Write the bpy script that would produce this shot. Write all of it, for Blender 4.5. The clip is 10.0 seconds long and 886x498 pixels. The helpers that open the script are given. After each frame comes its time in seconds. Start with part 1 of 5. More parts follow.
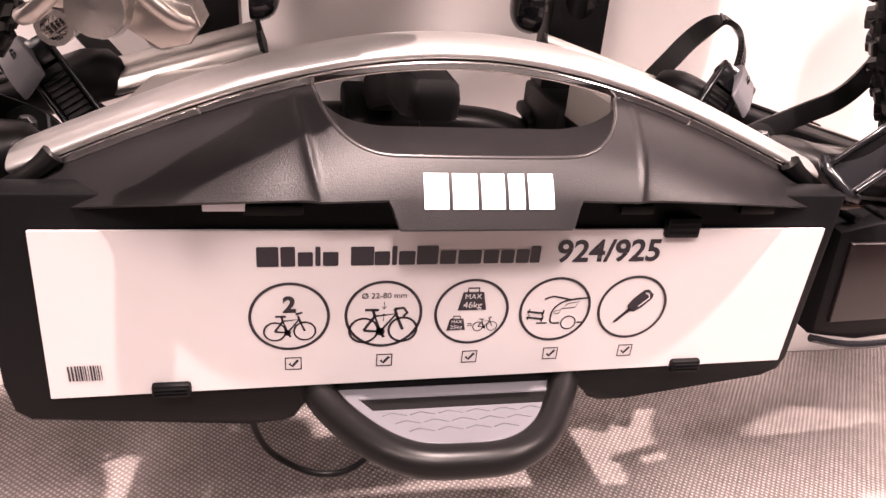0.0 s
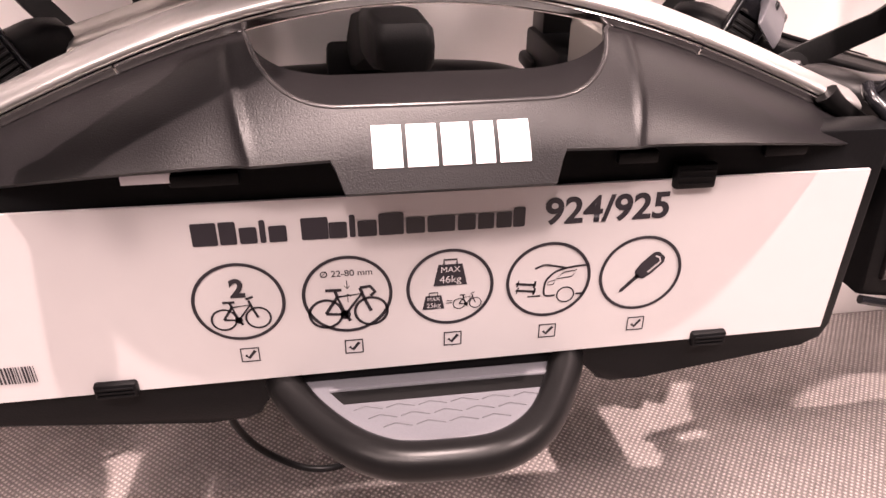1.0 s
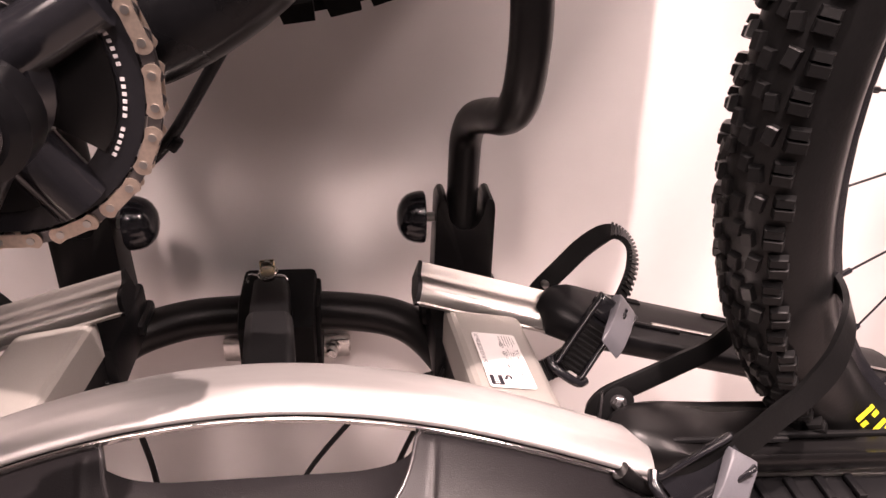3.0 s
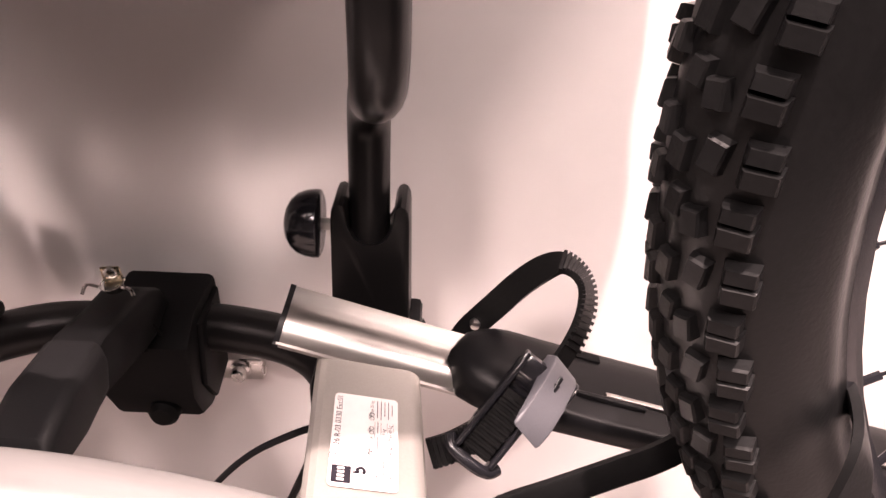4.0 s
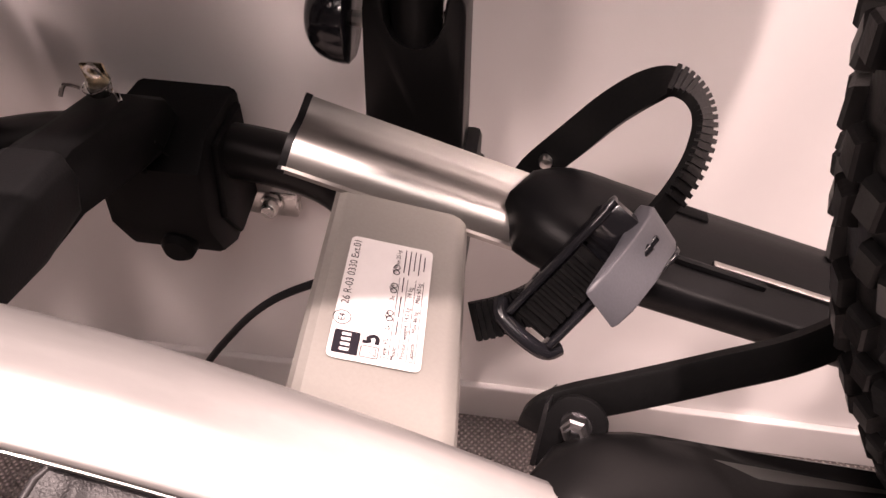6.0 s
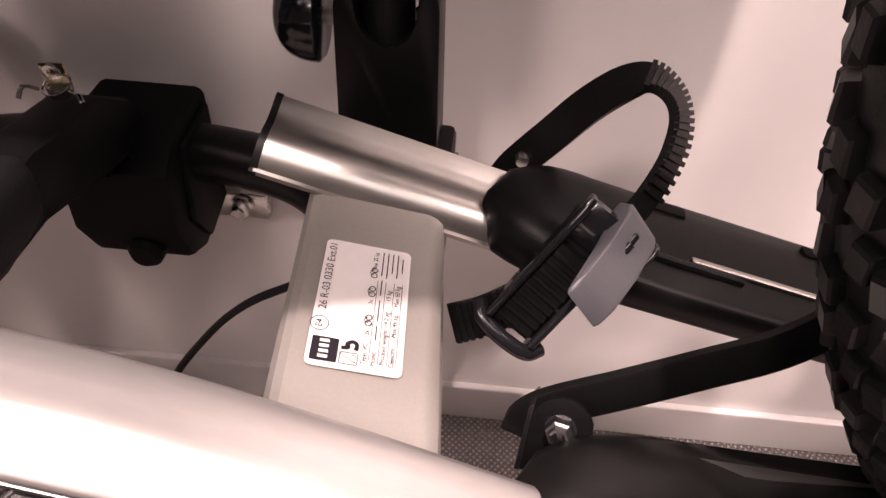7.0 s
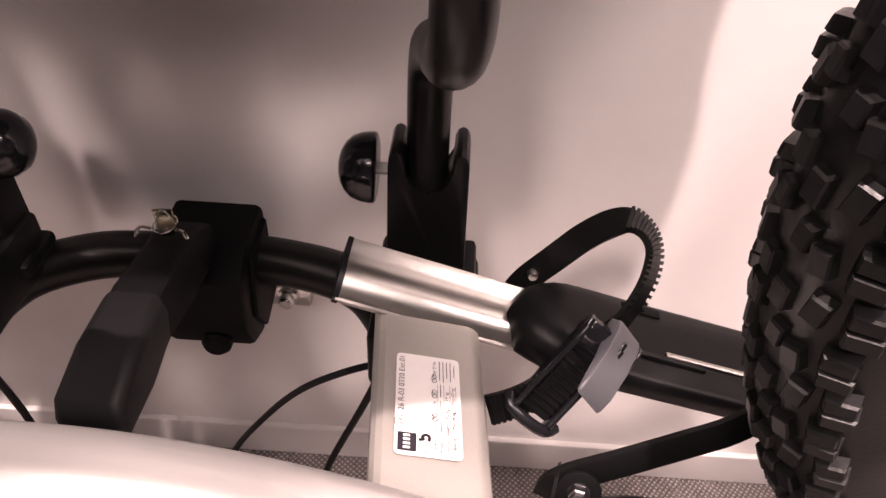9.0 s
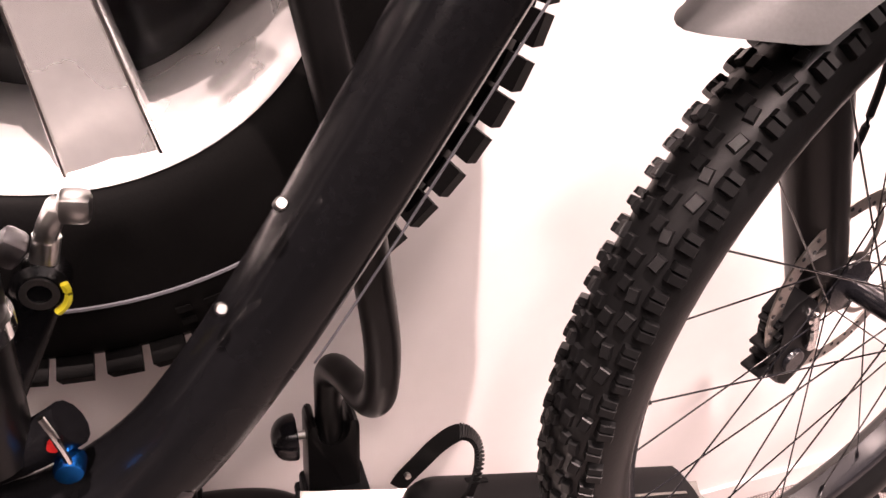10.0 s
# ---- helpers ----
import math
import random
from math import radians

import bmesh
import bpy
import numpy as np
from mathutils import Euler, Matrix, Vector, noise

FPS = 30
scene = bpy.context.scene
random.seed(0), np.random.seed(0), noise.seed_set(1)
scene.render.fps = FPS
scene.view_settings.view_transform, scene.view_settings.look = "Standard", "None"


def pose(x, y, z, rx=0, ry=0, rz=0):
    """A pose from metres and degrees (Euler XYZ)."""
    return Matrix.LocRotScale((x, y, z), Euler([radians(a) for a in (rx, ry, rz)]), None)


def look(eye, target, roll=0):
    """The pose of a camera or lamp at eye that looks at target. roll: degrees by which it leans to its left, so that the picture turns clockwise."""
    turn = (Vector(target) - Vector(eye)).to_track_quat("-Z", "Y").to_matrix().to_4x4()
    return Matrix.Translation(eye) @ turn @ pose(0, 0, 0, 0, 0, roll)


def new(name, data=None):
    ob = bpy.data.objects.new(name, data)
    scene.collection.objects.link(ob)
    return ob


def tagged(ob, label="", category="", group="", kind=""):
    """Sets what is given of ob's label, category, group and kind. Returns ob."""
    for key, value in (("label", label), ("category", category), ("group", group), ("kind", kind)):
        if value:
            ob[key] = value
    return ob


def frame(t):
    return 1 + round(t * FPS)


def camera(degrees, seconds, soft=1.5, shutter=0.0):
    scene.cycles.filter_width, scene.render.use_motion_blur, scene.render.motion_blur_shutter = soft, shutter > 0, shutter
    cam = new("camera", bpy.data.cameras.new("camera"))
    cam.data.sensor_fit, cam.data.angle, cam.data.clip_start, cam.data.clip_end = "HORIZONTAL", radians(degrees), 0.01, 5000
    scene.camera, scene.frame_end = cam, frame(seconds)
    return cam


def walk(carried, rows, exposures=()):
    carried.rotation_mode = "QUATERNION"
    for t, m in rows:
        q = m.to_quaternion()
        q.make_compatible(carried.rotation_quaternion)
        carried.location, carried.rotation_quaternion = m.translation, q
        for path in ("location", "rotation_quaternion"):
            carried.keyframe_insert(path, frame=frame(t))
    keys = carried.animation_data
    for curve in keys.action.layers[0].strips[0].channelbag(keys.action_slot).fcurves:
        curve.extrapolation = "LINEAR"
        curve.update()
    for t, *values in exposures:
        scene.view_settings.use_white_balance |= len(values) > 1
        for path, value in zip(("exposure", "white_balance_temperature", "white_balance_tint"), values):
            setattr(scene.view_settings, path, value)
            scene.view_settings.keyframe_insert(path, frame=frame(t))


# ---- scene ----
cam = camera(62.9, 10.0)
PATH = [
    (0, (-0.0953, -0.3476, 0.5348), (0.2073, 1.0431, -0.1961), 5.0),
    (0.5, (-0.051, -0.3196, 0.5087), (0.2457, 1.0755, -0.2163), 2.6),
    (1, (-0.0474, -0.306, 0.5064), (0.1513, 1.075, -0.2767), 0.23),
    (1.5, (-0.0436, -0.3009, 0.5254), (0.1501, 1.0696, -0.2772), -0.03),
    (2, (-0.039, -0.3009, 0.5854), (0.1746, 1.0599, -0.2287), -0.01),
    (2.5, (0.0018, -0.289, 0.663), (0.1312, 1.0832, -0.1495), 0.21),
    (3, (0.0498, -0.266, 0.7225), (0.24, 1.1141, -0.0644), 2.34),
    (3.2, (0.0675, -0.2431, 0.7262), (0.2931, 1.1443, -0.0382), 3.09),
    (4.3, (0.2026, -0.0918, 0.6542), (0.1357, 1.2293, -0.246), 2.38),
    (4.5, (0.2024, -0.079, 0.644), (0.1025, 1.2073, -0.3023), 1.98),
    (5, (0.1924, -0.0578, 0.628), (0.0244, 1.1545, -0.4026), 1.18),
    (5.5, (0.1969, -0.0501, 0.6121), (0.0386, 1.106, -0.4825), 1.21),
    (7, (0.1924, -0.0408, 0.6024), (0.1261, 1.1171, -0.4998), 3.01),
    (7.5, (0.1896, -0.0433, 0.6057), (0.1304, 1.1293, -0.4813), 3.35),
    (8, (0.1853, -0.045, 0.6062), (0.1077, 1.1364, -0.4699), 2.3),
    (8.5, (0.1764, -0.0501, 0.6252), (0.0891, 1.1306, -0.4509), 1.69),
    (9, (0.1584, -0.0875, 0.7033), (0.1434, 1.1168, -0.35), 3.24),
    (9.2, (0.1522, -0.113, 0.7463), (0.1857, 1.1162, -0.2773), 2.54),
    (9.5, (0.1078, -0.1513, 0.8251), (0.329, 1.0964, -0.1518), 3.76),
    (10, (0.0453, -0.2125, 0.97), (0.5484, 1.0461, 0.1198), 4.43),
]
walk(cam, [(t, look(eye, target, roll)) for t, eye, target, roll in PATH], exposures=[(0, 0.38), (0.8, 0.24), (1.5, 0.22), (2.5, -0.1), (3, 0.04), (4.5, 0.43), (5.5, -0.05), (7, -0.6), (8, -0.63), (8.6, -0.48), (9.3, -0.15), (10, -0.05)])
# ---- light: exhibition spotlights and an added soft fill ----
def lamp(name, kind, eye, target, energy, color, size=0.1, cone=60, size_y=None):
    data = bpy.data.lights.new(name, kind)
    data.energy, data.color = energy, color
    if kind == "AREA":
        data.shape, data.size, data.size_y = "RECTANGLE", size, size_y or size
    else:
        data.shadow_soft_size = size
    if kind == "SPOT":
        data.spot_size, data.spot_blend = radians(cone), 0.6
    ob = new(name, data)
    ob.matrix_world = look(eye, target)
    return ob


WARM = (1.0, 0.758, 0.715)
lamp("spotlight_key", "SPOT", (-0.35, -1.7, 2.8), (0.0, 0.15, 0.35), 255, WARM, 0.16, 62)
lamp("spotlight_top", "SPOT", (0.12, -0.42, 3.08), (0.1, 0.2, 0.2), 850, WARM, 0.022, 60)
lamp("spotlight_side", "SPOT", (2.1, -0.7, 2.7), (0.95, 0.366, 0.4), 950, WARM, 0.45, 42)
lamp("spotlight_far", "SPOT", (-1.6, -1.5, 2.6), (0.35, 0.366, 0.2), 200, WARM, 0.5, 56)
# unseen area lamp added overhead as soft fill for wall and rack
lamp("fill_light_front", "AREA", (0.2, -1.7, 3.0), (0.2, -1.2, 0.0), 62, (1.0, 0.82, 0.79), 2.4, size_y=1.2)
world = bpy.data.worlds.new("hall")
scene.world = world
world.use_nodes = True
world.node_tree.nodes["Background"].inputs[0].default_value = (0.9, 0.8, 0.78, 1)
world.node_tree.nodes["Background"].inputs[1].default_value = 0.15


# ---- materials ----
def material(name, color, rough=0.5, metal=0.0, grain=400, bump=0.0, vary=0.15, coat=0.0, stain=9.0, stretch=(1, 1, 1), depth=0.0006, rough_vary=0.12, spec=0.5):
    m = bpy.data.materials.new(name)
    m.use_nodes = True
    nt = m.node_tree
    b = nt.nodes["Principled BSDF"]
    b.inputs["Metallic"].default_value = metal
    b.inputs["Coat Weight"].default_value = coat
    b.inputs["Specular IOR Level"].default_value = spec
    b.inputs["Coat Roughness"].default_value = 0.12
    co = nt.nodes.new("ShaderNodeTexCoord")
    mp = nt.nodes.new("ShaderNodeMapping")
    mp.inputs["Scale"].default_value = stretch
    nt.links.new(co.outputs["Object"], mp.inputs["Vector"])
    big = nt.nodes.new("ShaderNodeTexNoise")
    big.inputs["Scale"].default_value, big.inputs["Detail"].default_value = stain, 5
    fine = nt.nodes.new("ShaderNodeTexNoise")
    fine.inputs["Scale"].default_value, fine.inputs["Detail"].default_value = grain, 3
    for n in (big, fine):
        nt.links.new(mp.outputs["Vector"], n.inputs["Vector"])
    add = nt.nodes.new("ShaderNodeMath")
    add.operation = "ADD"
    nt.links.new(big.outputs["Fac"], add.inputs[0])
    nt.links.new(fine.outputs["Fac"], add.inputs[1])
    ramp = nt.nodes.new("ShaderNodeMapRange")
    ramp.inputs["From Min"].default_value, ramp.inputs["From Max"].default_value = 0.6, 1.4
    ramp.inputs["To Min"].default_value, ramp.inputs["To Max"].default_value = 1 - vary, 1 + vary
    nt.links.new(add.outputs[0], ramp.inputs["Value"])
    mix = nt.nodes.new("ShaderNodeVectorMath")
    mix.operation = "SCALE"
    mix.inputs[0].default_value = color[:3]
    nt.links.new(ramp.outputs[0], mix.inputs["Scale"])
    nt.links.new(mix.outputs[0], b.inputs["Base Color"])
    rr = nt.nodes.new("ShaderNodeMapRange")
    rr.inputs["From Min"].default_value, rr.inputs["From Max"].default_value = 0.3, 0.7
    rr.inputs["To Min"].default_value = max(0.02, rough * (1 - rough_vary))
    rr.inputs["To Max"].default_value = min(1, rough * (1 + rough_vary))
    nt.links.new(big.outputs["Fac"], rr.inputs["Value"])
    nt.links.new(rr.outputs[0], b.inputs["Roughness"])
    if bump:
        bp = nt.nodes.new("ShaderNodeBump")
        bp.inputs["Strength"].default_value, bp.inputs["Distance"].default_value = bump, depth
        nt.links.new(fine.outputs["Fac"], bp.inputs["Height"])
        nt.links.new(bp.outputs[0], b.inputs["Normal"])
    return m


def carpet_material():
    m = material("woven_carpet", (0.275, 0.243, 0.234), 0.95, grain=60, vary=0.25, stain=3)
    nt = m.node_tree
    b = nt.nodes["Principled BSDF"]
    co = nt.nodes.new("ShaderNodeTexCoord")
    mp = nt.nodes.new("ShaderNodeMapping")
    mp.inputs["Rotation"].default_value = (0, 0, radians(38))
    mp.inputs["Scale"].default_value = (1, 1, 1)
    nt.links.new(co.outputs["Object"], mp.inputs["Vector"])
    waves = []
    for axis in ("X", "Y"):
        w = nt.nodes.new("ShaderNodeTexWave")
        w.bands_direction = axis
        w.inputs["Scale"].default_value, w.inputs["Distortion"].default_value = 70, 1.2
        w.inputs["Detail Scale"].default_value = 3
        nt.links.new(mp.outputs["Vector"], w.inputs["Vector"])
        waves.append(w)
    mul = nt.nodes.new("ShaderNodeMath")
    mul.operation = "MULTIPLY"
    nt.links.new(waves[0].outputs["Fac"], mul.inputs[0])
    nt.links.new(waves[1].outputs["Fac"], mul.inputs[1])
    old = b.inputs["Base Color"].links[0].from_socket
    rng = nt.nodes.new("ShaderNodeMapRange")
    rng.inputs["To Min"].default_value, rng.inputs["To Max"].default_value = 0.55, 1.9
    nt.links.new(mul.outputs[0], rng.inputs["Value"])
    sc = nt.nodes.new("ShaderNodeVectorMath")
    sc.operation = "SCALE"
    nt.links.new(old, sc.inputs[0])
    nt.links.new(rng.outputs[0], sc.inputs["Scale"])
    nt.links.new(sc.outputs[0], b.inputs["Base Color"])
    bp = nt.nodes.new("ShaderNodeBump")
    bp.inputs["Strength"].default_value, bp.inputs["Distance"].default_value = 0.9, 0.002
    nt.links.new(mul.outputs[0], bp.inputs["Height"])
    nt.links.new(bp.outputs[0], b.inputs["Normal"])
    return m


CARPET = carpet_material()
WALL = material("white_panel", (0.78, 0.75, 0.74), 0.42, grain=30, vary=0.025, bump=0.05, stain=1.2, depth=0.002)
PLAIN = material("hall_paint", (0.3, 0.27, 0.26), 0.8, vary=0.05, stain=1)
CEIL = material("hall_ceiling", (0.12, 0.11, 0.11), 0.9, vary=0.05, stain=1)
HOUSING = material("grained_grey_plastic", (0.0085, 0.0078, 0.0085), 0.36, grain=1300, bump=0.6, vary=0.25, depth=0.0003, spec=0.26)
LIP = material("smooth_plastic_edge", (0.03, 0.028, 0.029), 0.24, grain=900, vary=0.15, spec=0.6)
BLACK = material("black_plastic", (0.0045, 0.0045, 0.005), 0.4, grain=900, bump=0.15, vary=0.2, spec=0.12)
SATIN = material("satin_black_paint", (0.005, 0.0048, 0.005), 0.33, grain=700, bump=0.08, vary=0.2, stain=14, spec=0.22)
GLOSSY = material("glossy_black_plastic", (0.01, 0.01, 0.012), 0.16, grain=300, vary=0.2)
RUBBER = material("black_rubber", (0.005, 0.005, 0.0052), 0.36, grain=500, bump=0.2, vary=0.3, stain=20, spec=0.22)
TYRE = material("car_tyre_rubber", (0.0025, 0.0024, 0.0024), 0.5, grain=400, bump=0.25, vary=0.3, stain=16, spec=0.025)
SOFT = material("soft_grip_rubber", (0.008, 0.008, 0.0085), 0.5, grain=900, bump=0.2, vary=0.15, spec=0.12)
ALU = material("brushed_aluminium", (0.38, 0.368, 0.348), 0.31, 1.0, grain=260, bump=0.03, vary=0.08, stretch=(0.05, 1, 1), stain=25)
ARCH = material("satin_aluminium", (0.56, 0.545, 0.535), 0.38, 0.82, grain=300, bump=0.04, vary=0.05, stretch=(0.06, 1, 1), stain=18)
POLISH = material("polished_edge", (0.9, 0.88, 0.86), 0.12, 1.0, grain=200, vary=0.04)
RAIL = material("silver_lacquer", (0.36, 0.345, 0.32), 0.42, 0.5, grain=700, bump=0.05, vary=0.05, stain=7)
MATT = material("matt_black_plastic", (0.004, 0.004, 0.0043), 0.62, grain=800, bump=0.2, vary=0.25, spec=0.1)
GREY = material("grey_plastic", (0.09, 0.09, 0.102), 0.6, grain=900, bump=0.12, vary=0.1)
LEVER = material("mid_grey_plastic", (0.085, 0.085, 0.095), 0.42, grain=900, bump=0.12, vary=0.12)
CARD = material("white_card", (0.54, 0.515, 0.52), 0.36, grain=60, vary=0.02, stain=4)
INK = material("black_ink", (0.012, 0.01, 0.016), 0.4, grain=200, vary=0.1)
WHITE = material("white_paint", (0.82, 0.81, 0.85), 0.45, grain=200, vary=0.03)
PAPER = material("sticker_paper", (0.74, 0.71, 0.7), 0.45, grain=200, vary=0.03)
STEEL = material("zinc_steel", (0.6, 0.59, 0.57), 0.28, 1.0, grain=150, bump=0.1, vary=0.15)
NUT = material("dull_dark_steel", (0.16, 0.155, 0.16), 0.35, 1.0, grain=200, bump=0.1, vary=0.2)
BRASS = material("worn_key_metal", (0.62, 0.52, 0.36), 0.22, 1.0, grain=200, vary=0.2)
CARBON = material("gloss_black_frame", (0.004, 0.004, 0.0046), 0.26, grain=250, vary=0.3, coat=0.05, stain=12, spec=0.13)
CHAIN = material("chain_plate", (0.62, 0.52, 0.44), 0.32, 0.9, grain=500, vary=0.2)
ALLOY = material("machined_alloy", (0.86, 0.85, 0.84), 0.28, 0.75, grain=90, bump=0.03, vary=0.06)
YELLOW = material("yellow_print", (0.8, 0.72, 0.03), 0.5, grain=200, vary=0.08)
BLUE = material("blue_anodised", (0.02, 0.2, 0.72), 0.22, 1.0, grain=200, vary=0.1)
RED = material("red_anodised", (0.7, 0.03, 0.03), 0.3, 0.6, grain=200, vary=0.1)
LENS = material("dark_lamp_lens", (0.006, 0.003, 0.003), 0.3, grain=200, vary=0.2, coat=0.5)
# dark amber tint that paints an orange glint beside the tail lamps
AMBER_GLINT = material("amber_glint_plastic", (0.03, 0.012, 0.006), 0.2, grain=200, vary=0.1, coat=0.4)
GUARD = material("grey_mudguard", (0.06, 0.06, 0.06), 0.45, grain=500, bump=0.1, vary=0.15)
ROTOR = material("brake_steel", (0.5, 0.47, 0.44), 0.3, 1.0, grain=300, vary=0.12)


# ---- mesh helpers ----
def thing(name, label, category, group="", kind="", at=(0, 0, 0)):
    ob = new(name)
    ob.empty_display_size = 0.02
    ob.location = at
    bpy.context.view_layer.update()
    return tagged(ob, label, category, group, kind)


def part(name, bm, mat, parent=None, label="", smooth=35, kind=""):
    me = bpy.data.meshes.new(name)
    bmesh.ops.recalc_face_normals(bm, faces=bm.faces)
    if smooth:
        lim = radians(smooth)
        for f in bm.faces:
            f.smooth = True
        for e in bm.edges:
            e.smooth = len(e.link_faces) == 2 and e.calc_face_angle(0) < lim
    bm.to_mesh(me)
    bm.free()
    me.materials.append(mat)
    ob = new(name, me)
    if parent is not None:
        ob.parent = parent
        # meshes are built in world places: only the Empty at a thing's base is off the origin
        ob.matrix_parent_inverse = Matrix.Translation(-parent.location) if parent.data is None else Matrix()
    if label or kind:
        tagged(ob, label, kind=kind)
    return ob


def spline(pts, n=8, closed=False):
    """Catmull-Rom through pts, n steps a stretch."""
    P = [Vector(p) for p in pts]
    out, N = [], len(P)
    for i in range(N if closed else N - 1):
        a, b, c, d = (P[(i - 1) % N], P[i], P[(i + 1) % N], P[(i + 2) % N]) if closed else (P[max(i - 1, 0)], P[i], P[i + 1], P[min(i + 2, N - 1)])
        for k in range(n):
            t = k / n
            out.append(0.5 * (2 * b + (c - a) * t + (2 * a - 5 * b + 4 * c - d) * t * t + (3 * b - a - 3 * c + d) * t ** 3))
    if not closed:
        out.append(P[-1])
    return out


def sweep(bm, path, prof, up=(0, 0, 1), closed=False, caps=True, scale=None):
    """prof: (side, up) pairs swept along path; scale: one factor a point."""
    up = Vector(up)
    rings, N = [], len(path)
    for i, p in enumerate(path):
        a = path[(i - 1) % N] if closed else path[max(i - 1, 0)]
        b = path[(i + 1) % N] if closed else path[min(i + 1, N - 1)]
        d = (b - a).normalized()
        side = d.cross(up)
        side = side.normalized() if side.length > 1e-4 else Vector((1, 0, 0))
        u = side.cross(d).normalized()
        s = scale[i] if scale else 1
        rings.append([bm.verts.new(p + side * x * s + u * z * s) for x, z in prof])
    n = len(prof)
    for i in range(N if closed else N - 1):
        A, B = rings[i], rings[(i + 1) % N]
        for k in range(n):
            bm.faces.new((A[k], A[(k + 1) % n], B[(k + 1) % n], B[k]))
    if caps and not closed:
        bm.faces.new(rings[0][::-1])
        bm.faces.new(rings[-1])
    return bm


def circle(r, n=14, ry=None):
    return [(r * math.cos(2 * math.pi * k / n), (ry or r) * math.sin(2 * math.pi * k / n)) for k in range(n)]


def tube(pts, r, n=14, steps=8, closed=False, up=(0, 0, 1), bm=None, scale=None):
    path = spline(pts, steps, closed) if steps > 1 else [Vector(p) for p in pts]
    return sweep(bm or bmesh.new(), path, circle(r, n), up, closed, scale=scale)


def box(c, s, rot=(0, 0, 0), bevel=0.0, bm=None, seg=2, taper=None):
    """A box, bevelled; taper: (x, y) factor of its top."""
    bm = bm or bmesh.new()
    m = pose(*c, *rot)
    vs = bmesh.ops.create_cube(bm, size=1)["verts"]
    for v in vs:
        if taper and v.co.z > 0:
            v.co.x *= taper[0]
            v.co.y *= taper[1]
        v.co = m @ Vector((v.co.x * s[0], v.co.y * s[1], v.co.z * s[2]))
    if bevel:
        es = list({e for v in vs for e in v.link_edges})
        bmesh.ops.bevel(bm, geom=es, offset=bevel, segments=seg, affect="EDGES", profile=0.5)
    return bm


def prism(outline, y0, y1, m=None, bevel=0.0, bm=None, seg=2):
    """A polygon given as (x, z), made solid from y0 to y1, then moved by m."""
    bm = bm or bmesh.new()
    a = [bm.verts.new((x, y0, z)) for x, z in outline]
    b = [bm.verts.new((x, y1, z)) for x, z in outline]
    n = len(a)
    fs = [bm.faces.new(a), bm.faces.new(b[::-1])]
    fs += [bm.faces.new((a[k], b[k], b[(k + 1) % n], a[(k + 1) % n])) for k in range(n)]
    if bevel:
        es = [e for e in fs[0].edges] + [e for e in fs[1].edges]
        r = bmesh.ops.bevel(bm, geom=es, offset=bevel, segments=seg, affect="EDGES", profile=0.5)
        vs = list({v for f in r["faces"] for v in f.verts} | {v for v in a + b if v.is_valid})
    else:
        vs = a + b
    if m is not None:
        for v in vs:
            v.co = m @ v.co
    return bm


def lathe(prof, n=48, m=None, bm=None, closed=True):
    """prof: (radius, along); turned about the local y axis; closed: the profile is a loop."""
    bm = bm or bmesh.new()
    m = m or Matrix()
    rings = []
    for k in range(n):
        a = 2 * math.pi * k / n
        rings.append([bm.verts.new(m @ Vector((r * math.cos(a), y, r * math.sin(a)))) for r, y in prof])
    N = len(prof)
    for k in range(n):
        A, B = rings[k], rings[(k + 1) % n]
        for i in range(N if closed else N - 1):
            j = (i + 1) % N
            bm.faces.new((A[i], A[j], B[j], B[i]))
    if not closed:
        for i in (0, -1):
            if prof[i][0] > 1e-6:
                bm.faces.new([r[i] for r in rings])
    return bm


def ribbon(pts, w, y=0.0, closed=False, bm=None, m=None, thick=0.0004):
    """A flat printed line of width w through (x, z) points, a little proud of its sheet."""
    bm = bm or bmesh.new()
    P = [Vector((x, 0, z)) for x, z in pts]
    N, L, R = len(P), [], []
    for i, p in enumerate(P):
        a = P[(i - 1) % N] if closed else P[max(i - 1, 0)]
        b = P[(i + 1) % N] if closed else P[min(i + 1, N - 1)]
        d = (b - a).normalized()
        s = Vector((-d.z, 0, d.x)) * (w / 2)
        for lst, q in ((L, p + s), (R, p - s)):
            q = Vector((q.x, y, q.z))
            lst.append(bm.verts.new(m @ q if m else q))
    for i in range(N if closed else N - 1):
        j = (i + 1) % N
        bm.faces.new((L[i], L[j], R[j], R[i]))
    return bm


def flat(outline, y=0.0, bm=None, m=None):
    bm = bm or bmesh.new()
    bm.faces.new([bm.verts.new((m @ Vector((x, y, z))) if m else (x, y, z)) for x, z in outline])
    return bm


def ring2(cx, cz, r, n=40):
    return [(cx + r * math.cos(2 * math.pi * k / n), cz + r * math.sin(2 * math.pi * k / n)) for k in range(n)]


def writing(name, text, size, m, mat, parent, align="CENTER", bold=0.0):
    """Letters in the built-in font; local x is the reading direction, local z the up of the letters."""
    cu = bpy.data.curves.new(name, "FONT")
    cu.body, cu.size, cu.align_x, cu.align_y = text, size, align, "CENTER"
    cu.offset = bold
    tmp = bpy.data.objects.new(name, cu)
    scene.collection.objects.link(tmp)
    bpy.context.view_layer.update()
    me = bpy.data.meshes.new_from_object(tmp.evaluated_get(bpy.context.evaluated_depsgraph_get()))
    bpy.data.objects.remove(tmp)
    bm = bmesh.new()
    bm.from_mesh(me)
    turn = m @ Matrix.Rotation(radians(90), 4, "X")
    bmesh.ops.transform(bm, matrix=turn, verts=bm.verts)
    return part(name, bm, mat, parent, smooth=0)


